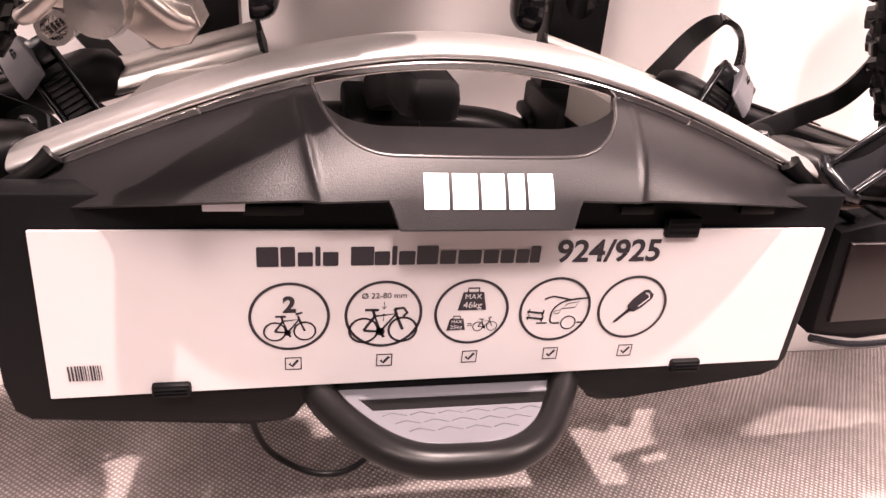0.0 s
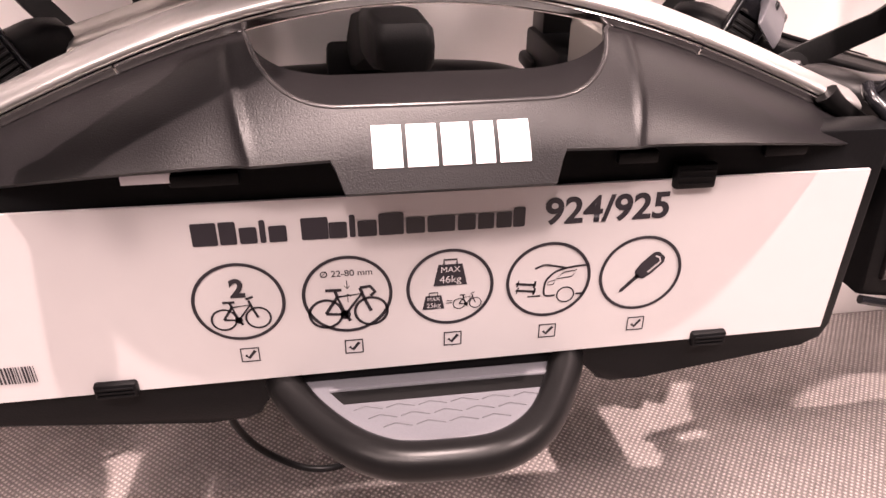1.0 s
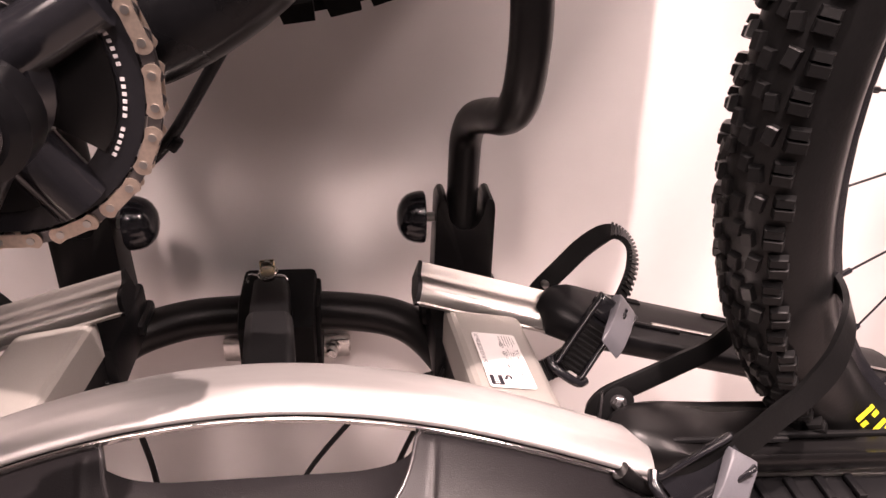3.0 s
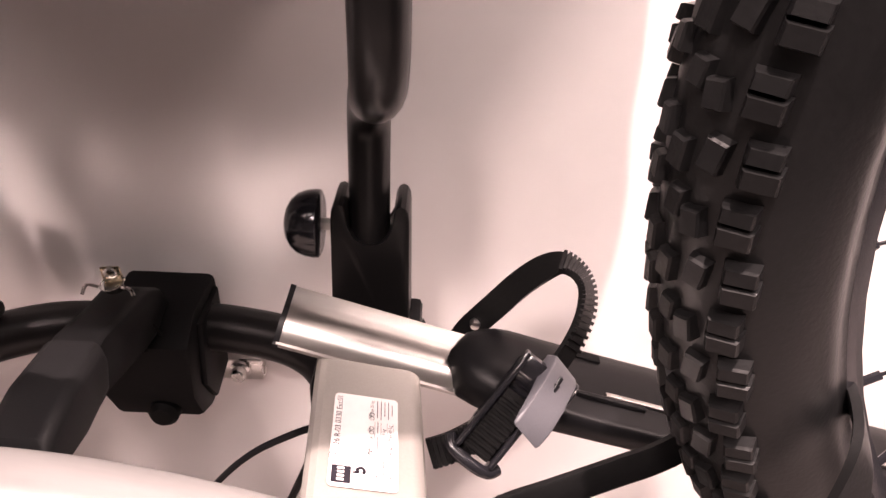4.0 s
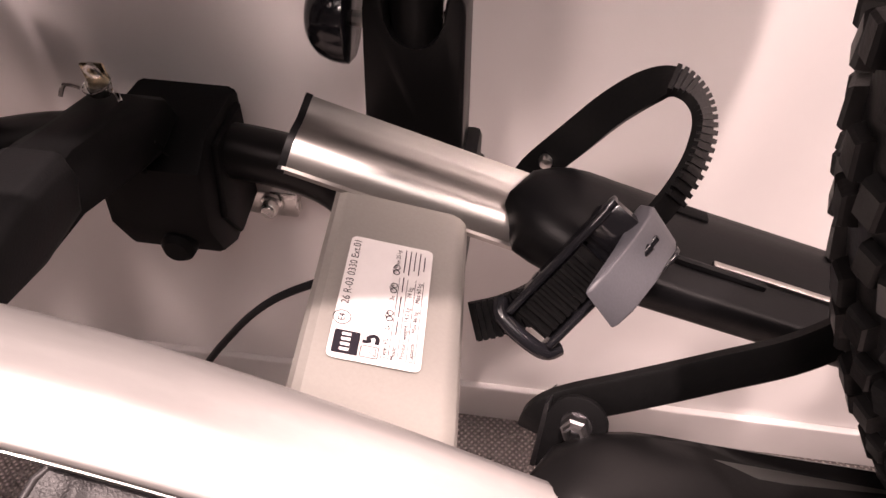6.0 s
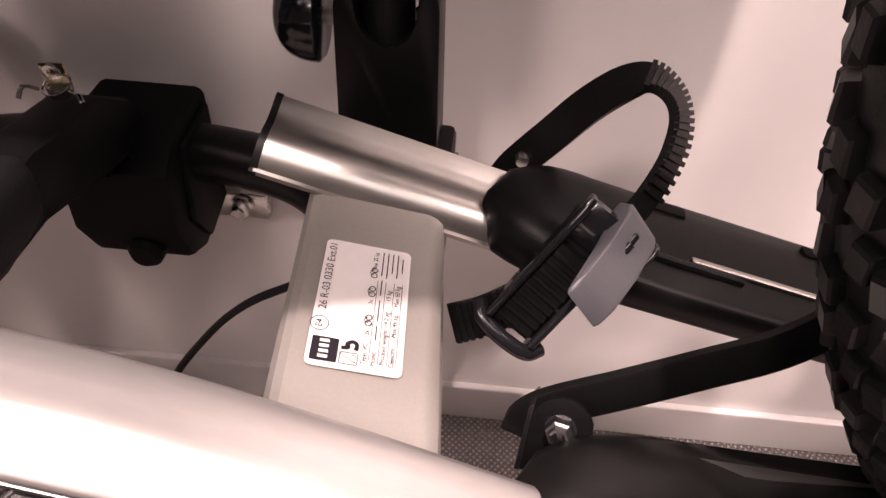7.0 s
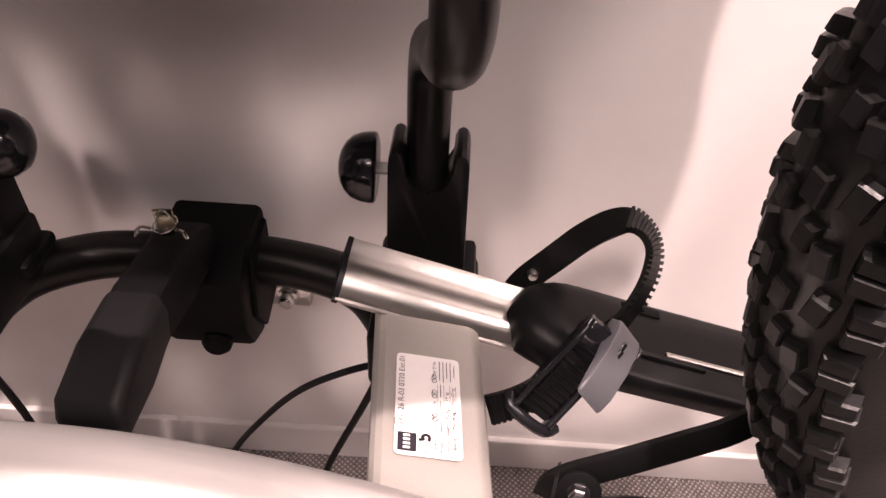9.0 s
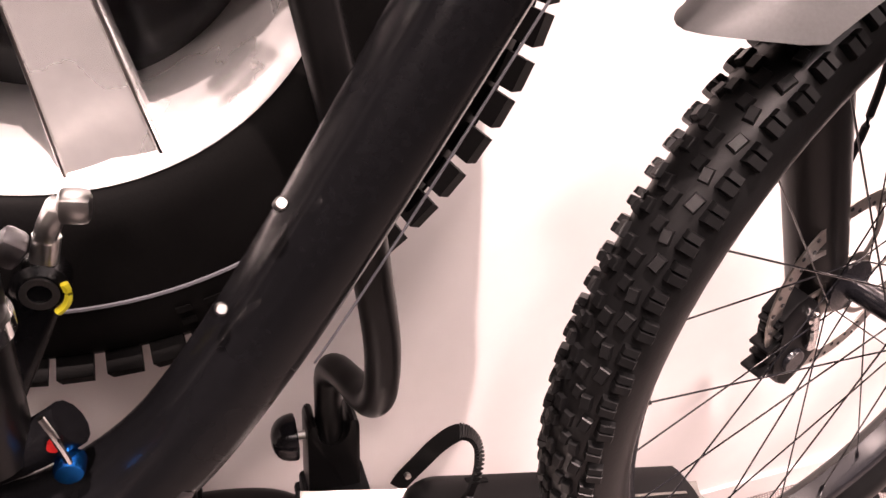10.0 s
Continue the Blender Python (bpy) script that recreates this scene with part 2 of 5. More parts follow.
MIRROR = lambda bm, cx: (bmesh.ops.transform(bm, matrix=Matrix.Translation((2 * cx, 0, 0)) @ Matrix.Diagonal((-1, 1, 1, 1)), verts=bm.verts), bm)[1]
CX = -0.008

# ---- the booth ----
tagged(part("ground", box((0, -1.2, -0.03), (7, 7, 0.06)), CARPET, label="grey-brown woven carpet floor with a diagonal basket texture", smooth=0), category="floor", kind="structure")
tagged(part("wall_back", box((0, 0.416, 1.55), (7, 0.1, 3.1)), WALL, label="glossy white display panel behind the bike rack", smooth=0), category="wall", kind="structure")
tagged(part("wall_skirting", box((0, 0.3625, 0.0235), (7, 0.007, 0.047), bevel=0.0015), WALL, label="low white skirting strip along the panel's foot", smooth=0), category="trim", kind="structure")
for nm, c, s in (("wall_left", (-3.5, -1.2, 1.55), (0.1, 7, 3.1)), ("wall_right", (3.5, -1.2, 1.55), (0.1, 7, 3.1)), ("wall_front", (0, -4.7, 1.55), (7, 0.1, 3.1))):
    tagged(part(nm, box(c, s), PLAIN, label="plain pale wall of the exhibition hall", smooth=0), category="wall", kind="structure")
tagged(part("ceiling", box((0, -1.2, 3.2), (7.1, 7.1, 0.1)), CEIL, label="plain grey hall ceiling above the booth", smooth=0), category="ceiling", kind="structure")

# ---- bike rack ----
rack = thing("bike_rack", "silver and black towbar bike rack with grey plastic housing", "bike rack", at=(CX, 0.15, 0.3))


def arch_z(x):
    """Lower front edge of the arched bar."""
    u = (x - CX) ** 2
    return 0.4484 - 1.55 * u + 6.0 * u * u


def arch_slope(x):
    u = x - CX
    return -3.1 * u + 24.0 * u ** 3


def along_arch(name, x0, x1, n, prof, mat, parent, label="", smooth=30):
    """prof: (y, height over the lower edge), square to the arch's line."""
    bm = bmesh.new()
    prev = None
    for k in range(n + 1):
        x = x0 + (x1 - x0) * k / n
        nx, nz = -arch_slope(x), 1.0
        ln = math.hypot(nx, nz)
        ring = [bm.verts.new((x + h * nx / ln, y, arch_z(x) + h * nz / ln)) for y, h in prof]
        if prev:
            m = len(ring)
            for i in range(m):
                bm.faces.new((prev[i], prev[(i + 1) % m], ring[(i + 1) % m], ring[i]))
        else:
            bm.faces.new(ring[::-1])
        prev = ring
    bm.faces.new(prev)
    return part(name, bm, mat, parent, label, smooth)


# arched aluminium bar: a rounded front face, a soft ridge and a flatter top
PROF = [(0.0392, -0.0006), (0.0381, 0.0004), (0.0379, 0.0018), (0.0386, 0.003), (0.0415, 0.0046), (0.047, 0.0064), (0.0525, 0.0077), (0.0555, 0.0081), (0.0585, 0.0079), (0.0645, 0.008), (0.0705, 0.0077), (0.0745, 0.0068), (0.077, 0.0052), (0.078, 0.003), (0.077, -0.0015), (0.06, -0.0035), (0.043, -0.003)]
arch = along_arch("arched_bar", CX - 0.238, CX + 0.238, 72, PROF, ARCH, rack, "satin aluminium arched cross bar", 40)
along_arch("bar_gasket", CX - 0.232, CX + 0.232, 60, [(0.0405, -0.0035), (0.0398, -0.0012), (0.046, -0.0012), (0.046, -0.0035)], BLACK, arch, "dark joint under the bar", 0)
for x0, x1 in ((CX - 0.222, CX - 0.1425), (CX - 0.1415, CX + 0.1415), (CX + 0.1425, CX + 0.222)):
    along_arch("trim_strip", x0, x1, 40, [(0.0384, -0.0034), (0.0378, -0.0026), (0.0384, -0.0019), (0.0398, -0.0018), (0.042, -0.0024), (0.042, -0.0066), (0.0402, -0.0072), (0.0388, -0.0058)], POLISH, arch, "polished bright edge strip", 50)


# grey housing below the arch with the grip opening
HX = -0.0035


def hole_z(x):
    u = abs(x - HX)
    if u < 0.045:
        return 0.4092
    t = min(1, (u - 0.045) / 0.044)
    return 0.4092 + 0.036 * (1 - math.sqrt(max(0, 1 - t ** 2.2)))


def housing_crown(x):
    return arch_z(x) - 0.0068


def housing_top(x):
    return min(hole_z(x), housing_crown(x)) if abs(x - HX) < 0.089 else housing_crown(x)


def housing_rim(x):
    """Lower edge without the tab: it sinks and draws back towards the ends."""
    u = max(0, abs(x - HX) - 0.1)
    return 0.392 - 0.03 * max(0, abs(x - HX) - 0.05) - 1.0 * u * u


def housing_bottom(x):
    t = max(0, min(1, (0.0505 - abs(x - HX)) / 0.006))
    return housing_rim(x) - 0.0125 * t * t * (3 - 2 * t)


def housing_y(x, z):
    a = abs(x - HX)
    u = max(0, a - 0.1)
    yb, zb, zt = -0.024 + 2.1 * u * u, housing_rim(x), housing_crown(x)
    v = (z - zb) / max(0.004, zt - zb)
    y = yb + (0.0392 - yb) * (0.5 * v + 0.5 * v * v) if v > 0 else yb + (z - zb) * 0.6
    # rounded shoulder that runs down from each end of the opening
    edge = 0.083 + 0.0125 * v
    y -= 0.0024 * math.exp(-((a - edge) / 0.0022) ** 2) * min(1, max(0, v) * 2.2)
    if a > edge:
        y += 0.003 * (1 - math.exp(-(a - edge) / 0.005)) * max(0, 1 - v)
    return min(y, 0.0392)


xs = sorted(set([round(HX - 0.268 + 0.536 * k / 178, 5) for k in range(171)] + [round(HX + s * v, 5) for s in (-1, 1) for v in (0.0505, 0.0445, 0.0475, 0.089, 0.0891, 0.0868, 0.085, 0.0825, 0.079, 0.083, 0.0842, 0.0855, 0.0865, 0.0905, 0.0915, 0.0925, 0.0935, 0.0945, 0.0955, 0.0965, 0.098, 0.1)]))
bm = bmesh.new()
cols = []
NV = 18
for x in xs:
    b, t = housing_bottom(x), max(housing_top(x), housing_bottom(x) + 0.002)
    col = []
    for k in range(NV + 1):
        z = b + (t - b) * k / NV
        col.append(bm.verts.new((x, housing_y(x, z), z)))
    yb = housing_y(x, b)
    back_b = bm.verts.new((x, yb + 0.0016, b - 0.0018))
    back_b1 = bm.verts.new((x, yb + 0.005, b - 0.0026))
    back_b2 = bm.verts.new((x, max(0.03, yb + 0.008), b - 0.001))
    inner = abs(x - HX) < 0.089
    yt = housing_y(x, t)
    top1 = bm.verts.new((x, yt + 0.0035, t + (0.0006 if inner else -0.0004)))
    top2 = bm.verts.new((x, max(yt + 0.005, 0.0285) if inner else 0.043, t + (0.0034 * min(1, (0.089 - abs(x - HX)) / 0.03) if inner else -0.0005)))
    cols.append([back_b2, back_b1, back_b] + col + [top1, top2])
for A, B in zip(cols, cols[1:]):
    for k in range(len(A) - 1):
        bm.faces.new((A[k], A[k + 1], B[k + 1], B[k]))
    bm.faces.new((A[-1], A[0], B[0], B[-1]))
bm.faces.new(cols[0])
bm.faces.new(cols[-1][::-1])
housing = part("housing", bm, HOUSING, rack, "grained dark grey plastic housing with a grip opening", 50)
# rounded lip round the opening, lighter and smoother than the housing
lip = []
for k in range(81):
    x = HX - 0.0887 + 0.1774 * k / 80
    z = housing_top(x)
    lip.append(Vector((x, housing_y(x, z) + 0.0006, z - 0.0004)))
part("opening_lip", sweep(bmesh.new(), lip, circle(0.0013, 10), (0, 1, 0)), LIP, housing, "smooth, lighter edge of the opening", 60)
# end cheeks that close the housing under the bar's tips
for s in (-1, 1):
    pts = [(0.214, 0.036, 0.3915), (0.222, 0.034, 0.3845), (0.236, 0.032, 0.3765), (0.256, 0.034, 0.3675)]
    part("end_cheek", tube([(CX + s * a, b, c) for a, b, c in pts], 0.0062, 12, 5, scale=[1.0 - 0.5 * k / 15 for k in range(16)]), SATIN, housing, "dark end piece under the bar's tip", 60)
# raised white block mark, drawn as plain shapes
LX, LZ, LW, LH = -0.0028, 0.3958, 0.0672, 0.0148
for a, b in ((0.0, 0.185), (0.215, 0.405), (0.435, 0.615), (0.645, 0.77), (0.8, 1.0)):
    bm = bmesh.new()
    x0, x1 = LX - LW / 2 + a * LW, LX - LW / 2 + b * LW
    n = 6
    for i in range(n):
        for j in range(4):
            q = []
            for di, dj in ((0, 0), (1, 0), (1, 1), (0, 1)):
                x = x0 + (x1 - x0) * (i + di) / n
                z = LZ - LH / 2 + LH * (j + dj) / 4
                q.append(bm.verts.new((x, housing_y(x, z) - 0.0008, z)))
            bm.faces.new(q)
    bmesh.ops.remove_doubles(bm, verts=bm.verts, dist=1e-5)
    part("block_mark", bm, WHITE, housing, "plain white raised block mark", 0)
# dark recess between housing and card, with clips
frame_o = [(CX - 0.247, 0.384), (CX - 0.249, 0.27), (CX - 0.246, 0.252), (CX - 0.238, 0.245), (CX - 0.12, 0.2345), (CX - 0.1, 0.2345), (CX - 0.093, 0.238), (CX - 0.086, 0.2535), (CX + 0.086, 0.2535), (CX + 0.093, 0.241), (CX + 0.102, 0.2375), (CX + 0.12, 0.239), (CX + 0.215, 0.2525), (CX + 0.226, 0.256), (CX + 0.23, 0.266), (CX + 0.232, 0.384)]
holder = part("plate_holder", prism(frame_o, 0.0015, 0.022, bevel=0.002), BLACK, rack, "black plastic plate holder frame", 30)
for x, z, w, h in ((-0.169, 0.2665, 0.021, 0.009), (0.1445, 0.2675, 0.02, 0.009), (0.119, 0.3665, 0.021, 0.013)):
    c = part("clip", box((x, -0.003, z), (w, 0.006, h), bevel=0.0016), BLACK, holder)
    for k in range(3):
        part("rib", box((x, -0.0063, z - h * 0.25 + k * h * 0.25), (w * 0.85, 0.0012, 0.0009)), BLACK, c)
part("slot_gap", box((-0.1345, -0.0005, 0.3785), (0.021, 0.004, 0.005), bevel=0.0006), WHITE, holder, "white gap showing through the holder")
for x, w in ((-0.11, 0.03), (0.165, 0.022), (0.09, 0.02)):
    part("catch", box((x, 0.0, 0.3765), (w, 0.005, 0.006), bevel=0.001), BLACK, holder)

# foot pedal with its tubular hoop
hoop = [(-0.09, 0.03, 0.262), (-0.089, 0.008, 0.257), (-0.079, -0.012, 0.252), (-0.058, -0.038, 0.25), (-0.036, -0.053, 0.2495), (-0.01, -0.0565, 0.2495), (0.018, -0.0545, 0.2495), (0.04, -0.041, 0.25), (0.056, -0.018, 0.252), (0.067, 0.006, 0.257), (0.069, 0.03, 0.262)]
pedal = part("pedal_hoop", tube(hoop, 0.0098, 16, 8), SATIN, rack, "black tubular hoop of the tilt pedal", 60)
plate_o = [(-0.082, 0.008), (-0.075, -0.012), (-0.062, -0.03), (-0.046, -0.045), (-0.034, -0.0485), (-0.01, -0.05), (0.016, -0.05), (0.03, -0.046), (0.044, -0.033), (0.056, -0.014), (0.064, 0.008)]
plate = part("pedal_plate", prism([(x, y) for x, y in plate_o], -0.2565, -0.25, Matrix(((1, 0, 0, 0), (0, 0, 1, 0), (0, -1, 0, 0), (0, 0, 0, 1))), bevel=0.0018), GREY, pedal, "grey plastic foot plate with a slot and chevron ribs", 30)
part("slot", prism([(-0.064, -0.0085), (0.053, -0.0085), (0.046, -0.019), (-0.057, -0.019)], -0.2568, -0.2545, Matrix(((1, 0, 0, 0), (0, 0, 1, 0), (0, -1, 0, 0), (0, 0, 0, 1)))), SATIN, plate, "dark recessed slot", 0)
part("slot_edge", tube([(-0.064, -0.008, 0.2568), (0.053, -0.008, 0.2568)], 0.0012, 8, 1), GREY, plate)
part("upper_recess", box((-0.008, 0.0055, 0.2567), (0.09, 0.008, 0.0022)), BLACK, plate)
for row, y in enumerate((-0.024, -0.031, -0.038)):
    for k in range(6 - row):
        x = -0.052 + 0.007 * row + 0.0165 * k
        part("chevron", tube([(x, y, 0.2566), (x + 0.006, y + 0.0022, 0.2568), (x + 0.0145, y - 0.0006, 0.2566)], 0.0005, 5, 1), LEVER, plate)
for i, pts in enumerate((((-0.12, 0.03, 0.24), (-0.132, 0.06, 0.19), (-0.121, 0.085, 0.133), (-0.085, 0.085, 0.108), (-0.05, 0.085, 0.12), (-0.02, 0.1, 0.17)), ((-0.03, 0.24, 0.11), (-0.0065, 0.24, 0.183), (0.0283, 0.24, 0.2385), (0.0565, 0.24, 0.2715), (0.085, 0.24, 0.292), (0.109, 0.24, 0.304), (0.135, 0.24, 0.31)), ((0.07, 0.19, 0.2), (0.082, 0.2, 0.24), (0.108, 0.2, 0.31), (0.12, 0.2, 0.345)), ((-0.16, 0.2, 0.345), (-0.139, 0.2, 0.335), (-0.126, 0.2, 0.256), (-0.12, 0.18, 0.2)))):
    part("cable", tube(pts, 0.0026, 8, 8), BLACK, rack, "thin black electric cable", 60)

# tail lamps
for s in (-1, 1):
    o = [(0.262, 0.262), (0.256, 0.345), (0.285, 0.352), (0.42, 0.348), (0.43, 0.335), (0.43, 0.285), (0.415, 0.268), (0.3, 0.256)]
    bm = prism(o, 0.03, 0.095, bevel=0.005)
    lb = prism([(0.27, 0.275), (0.265, 0.338), (0.41, 0.338), (0.418, 0.328), (0.418, 0.29), (0.408, 0.28)], 0.0265, 0.032, bevel=0.002)
    rim_path = [(0.262, 0.03, 0.2605), (0.3, 0.028, 0.2545), (0.36, 0.03, 0.258), (0.415, 0.033, 0.266)]
    rb = tube(rim_path, 0.003, 8, 6)
    am = prism([(0.222, 0.3715), (0.238, 0.3735), (0.25, 0.3705), (0.238, 0.3685)], 0.014, 0.03, bevel=0.0008)
    arm = tube([(0.2, 0.05, 0.33), (0.26, 0.055, 0.318)], 0.012, 10, 1)
    if s < 0:
        bm, lb, rb, am, arm = (MIRROR(b, CX + 0.002) for b in (bm, lb, rb, am, arm))
    lampb = part("tail_lamp", bm, BLACK, rack, "black tail lamp housing with a dark lens")
    part("lens", lb, LENS, lampb, "dark red lamp lens")
    part("rim", rb, GLOSSY, lampb)
    part("lamp_arm", arm, BLACK, lampb)
    # added sliver: its colour stands in for the orange glint here
    part("amber_glint", am, AMBER_GLINT, lampb, "small dark amber sliver standing in for an orange glint")
    for k in range(6):
        x = 0.27 + 0.022 * k
        part("rib", box(((x if s > 0 else 2 * CX + 0.004 - x), 0.045, 0.3525), (0.006, 0.02, 0.004), bevel=0.001), BLACK, lampb)

# a flat band along a path; wide: the direction of its width at even steps
def band_frame(path, wide, i, f=0.0):
    N = len(path)
    t = (i + f) / (N - 1) * (len(wide) - 1)
    k = min(int(t), len(wide) - 2)
    w = Vector(wide[k]).lerp(Vector(wide[k + 1]), t - k)
    d = (path[min(i + 1, N - 1)] - path[max(i - 1, 0)]).normalized()
    w = (w - d * w.dot(d)).normalized()
    m = Matrix((d.cross(w), w, d)).transposed().to_4x4()
    m.translation = path[i].lerp(path[min(i + 1, N - 1)], f)
    return m


def band(path, wide, half, thick):
    bm = bmesh.new()
    prev = None
    for i in range(len(path)):
        m = band_frame(path, wide, i)
        ring = [bm.verts.new(m @ Vector((a * thick, b * half, 0))) for a, b in ((-1, -1), (1, -1), (1, 1), (-1, 1))]
        if prev:
            for k in range(4):
                bm.faces.new((prev[k], prev[(k + 1) % 4], ring[(k + 1) % 4], ring[k]))
        else:
            bm.faces.new(ring[::-1])
        prev = ring
    bm.faces.new(prev)
    return bm


STRAP_WIDE = [(0.62, -0.43, -0.5), (0.6, -0.5, -0.45), (0.35, -0.75, -0.35), (-0.2, -0.9, -0.05), (-0.6, -0.66, 0.3), (-0.72, -0.5, 0.42), (-0.8, 0.1, 0.42), (-0.8, 0.28, 0.42), (-0.8, 0.28, 0.42)]
# longitudinal rails
RCX = -0.0135
for s in (1, -1):
    def put(b):
        return b if s > 0 else MIRROR(b, RCX)
    RP = [(-0.0305, -0.022), (-0.0305, 0.0045), (-0.0295, 0.0085), (-0.027, 0.0108), (-0.0235, 0.0117), (0.0235, 0.0022), (0.027, 0.0005), (0.0295, -0.002), (0.0305, -0.006), (0.0305, -0.024)]
    bm = sweep(bmesh.new(), [Vector((0.1602, 0.052, 0.3895)), Vector((0.1478, 0.207, 0.3895))], RP)
    rail = part("rail", put(bm), RAIL, rack, "flat silver lacquered longitudinal rail", 20)
    part("rail_channel", put(sweep(bmesh.new(), [Vector((0.139, 0.06, 0.358)), Vector((0.1245, 0.207, 0.358))], [(-0.0055, -0.02), (-0.0055, 0.018), (0.0045, 0.02), (0.0055, -0.02)])), BLACK, rail, "black plastic channel beside the rail", 0)
    part("rail_foot", put(box((0.144, 0.255, 0.349), (0.066, 0.1, 0.046), bevel=0.004)), BLACK, rail)

    # fork bracket, its knob and the bike arm
    UR = [(0.0145 * math.cos(radians(a)), 0.4465 - 0.0145 * math.sin(radians(a))) for a in range(180, -1, -15)]
    U = [(-0.027, 0.325), (-0.0248, 0.452), (-0.0243, 0.4575), (-0.0225, 0.4612), (-0.0195, 0.4626), (-0.0168, 0.461), (-0.015, 0.457)] + UR + [(0.015, 0.457), (0.0168, 0.461), (0.0195, 0.4626), (0.0225, 0.4612), (0.0243, 0.4575), (0.0248, 0.452), (0.027, 0.325)]
    br = part("arm_bracket", put(prism([(x + 0.1425, z) for x, z in U], 0.272, 0.306, bevel=0.0012)), SATIN, rack, "black forked bracket holding the arm", 30)
    part("base_flange", put(box((0.143, 0.288, 0.345), (0.074, 0.044, 0.012), bevel=0.004)), BLACK, br)
    part("bolt_shaft", put(tube([(0.104, 0.289, 0.4385), (0.121, 0.289, 0.4385)], 0.0042, 10, 1)), STEEL, br, "steel threaded bolt")
    kn = lathe([(0.0, -0.0125), (0.006, -0.0122), (0.0115, -0.0106), (0.0165, -0.0076), (0.02, -0.0035), (0.022, 0.002), (0.0228, 0.0075), (0.0226, 0.0104), (0.0212, 0.0115), (0.0, 0.0115)], 40, closed=False)
    for v in kn.verts:
        a = math.atan2(v.co.z, v.co.x)
        r = math.hypot(v.co.x, v.co.z)
        f = 1 - 0.06 * max(0, math.cos(5 * a + 0.4)) ** 4 if r > 0.012 else 1
        v.co.x *= f
        v.co.z *= f
    bmesh.ops.transform(kn, matrix=Matrix.Translation((0.0975, 0.289, 0.4385)) @ Matrix.Rotation(radians(-90), 4, "Z"), verts=kn.verts)
    part("knob", put(kn), GLOSSY, br, "glossy black lobed clamp knob", 40)
    arm_pts = [(0.141, 0.289, 0.395), (0.141, 0.289, 0.44), (0.141, 0.289, 0.49), (0.1415, 0.286, 0.514), (0.144, 0.27, 0.533), (0.149, 0.238, 0.547), (0.153, 0.205, 0.558), (0.1565, 0.183, 0.572), (0.158, 0.1715, 0.597), (0.157, 0.168, 0.64), (0.149, 0.168, 0.7), (0.138, 0.168, 0.77), (0.1215, 0.168, 0.85), (0.1, 0.168, 0.95), (0.08, 0.165, 1.05)]
    part("bike_arm", put(tube(arm_pts, 0.0133, 18, 8, up=(1, 0.02, 0))), SATIN, rack, "black bent tubular bike arm", 60)

    # wheel trays: rear and front, sloping down outwards
    for which, dy, x0 in (("rear", 0.0, 0.099), ("front", -0.1345, 0.243)):
        z0 = 0.4215 if which == "rear" else 0.379
        slope = Matrix.Translation((x0, dy, z0)) @ Matrix.Rotation(radians(15 if which == "rear" else 3), 4, "Y")
        def lay(b):
            bmesh.ops.transform(b, matrix=slope, verts=b.verts)
            return put(b)
        PR = [(-0.233, 0.006), (-0.2295, 0.0046), (-0.225, 0.0014), (-0.22, -0.001), (-0.2155, -0.0017), (-0.2125, -0.0012), (-0.207, -0.0009), (-0.201, -0.0028), (-0.1955, -0.0076), (-0.1925, -0.014), (-0.1905, -0.0148), (-0.1905, -0.0172), (-0.1945, -0.019), (-0.215, -0.02), (-0.233, -0.014)]
        if which == "rear":
            PR = [(-0.233 + (a + 0.233) * 0.82, 0.006 + (b - 0.006) * 0.84) for a, b in PR]
        steep = Matrix.Translation((x0, dy, z0)) @ Matrix.Rotation(radians(17 if which == "rear" else 5), 4, "Y")
        def lay_tray(b):
            bmesh.ops.transform(b, matrix=steep, verts=b.verts)
            return put(b)
        bm = sweep(bmesh.new(), [Vector((0, 0, 0)), Vector((0.5, 0, 0))], PR)
        tray = part("wheel_tray", lay_tray(bm), ALU, rack, "brushed aluminium wheel tray", 25)
        cap_o = [(0.2155 + (-a - 0.2155) * 1.02, -0.005 + (b + 0.005) * 1.05) for a, b in PR]
        capb = prism(cap_o, -0.0018, 0.0015, Matrix.Rotation(radians(90), 4, "Z"))
        bmesh.ops.transform(capb, matrix=Matrix.Diagonal((-1, 1, 1, 1)), verts=capb.verts)
        part("end_cap", lay_tray(capb), BLACK, tray, "black plastic tray end cap", 30)
        # moulded wheel cradle
        a0 = 0.1 if which == "rear" else -0.032
        bm = bmesh.new()
        prev = None
        NL, NC = 40, 28
        for k in range(NL + 1):
            t = k / NL
            x = a0 + 0.36 * t
            w = (0.0335 if which == "rear" else 0.028) * min(1, math.sqrt(1 - (1 - min(1, t / 0.16)) ** 2) + 0.05)
            h = 0.019 * min(1, math.sqrt(1 - (1 - min(1, t / 0.26)) ** 2) + 0.3)
            ring = []
            for j in range(NC):
                a = 2 * math.pi * j / NC
                yy, zz = math.cos(a), math.sin(a)
                zz = zz * (h if zz > 0 else 0.02)
                if math.sin(a) > 0.4:
                    hollow = (math.sin(a) - 0.4) / 0.6
                    zz -= (0.008 if which == "rear" else 0.014) * min(1, max(0, t - 0.03) * 5) * hollow ** 0.6
                ring.append(bm.verts.new((x, 0.213 + w * math.copysign(abs(yy) ** 0.7, yy), -0.002 + zz)))
            if prev:
                for j in range(NC):
                    bm.faces.new((prev[j], prev[(j + 1) % NC], ring[(j + 1) % NC], ring[j]))
            else:
                bm.faces.new(ring[::-1])
            prev = ring
        bm.faces.new(prev)
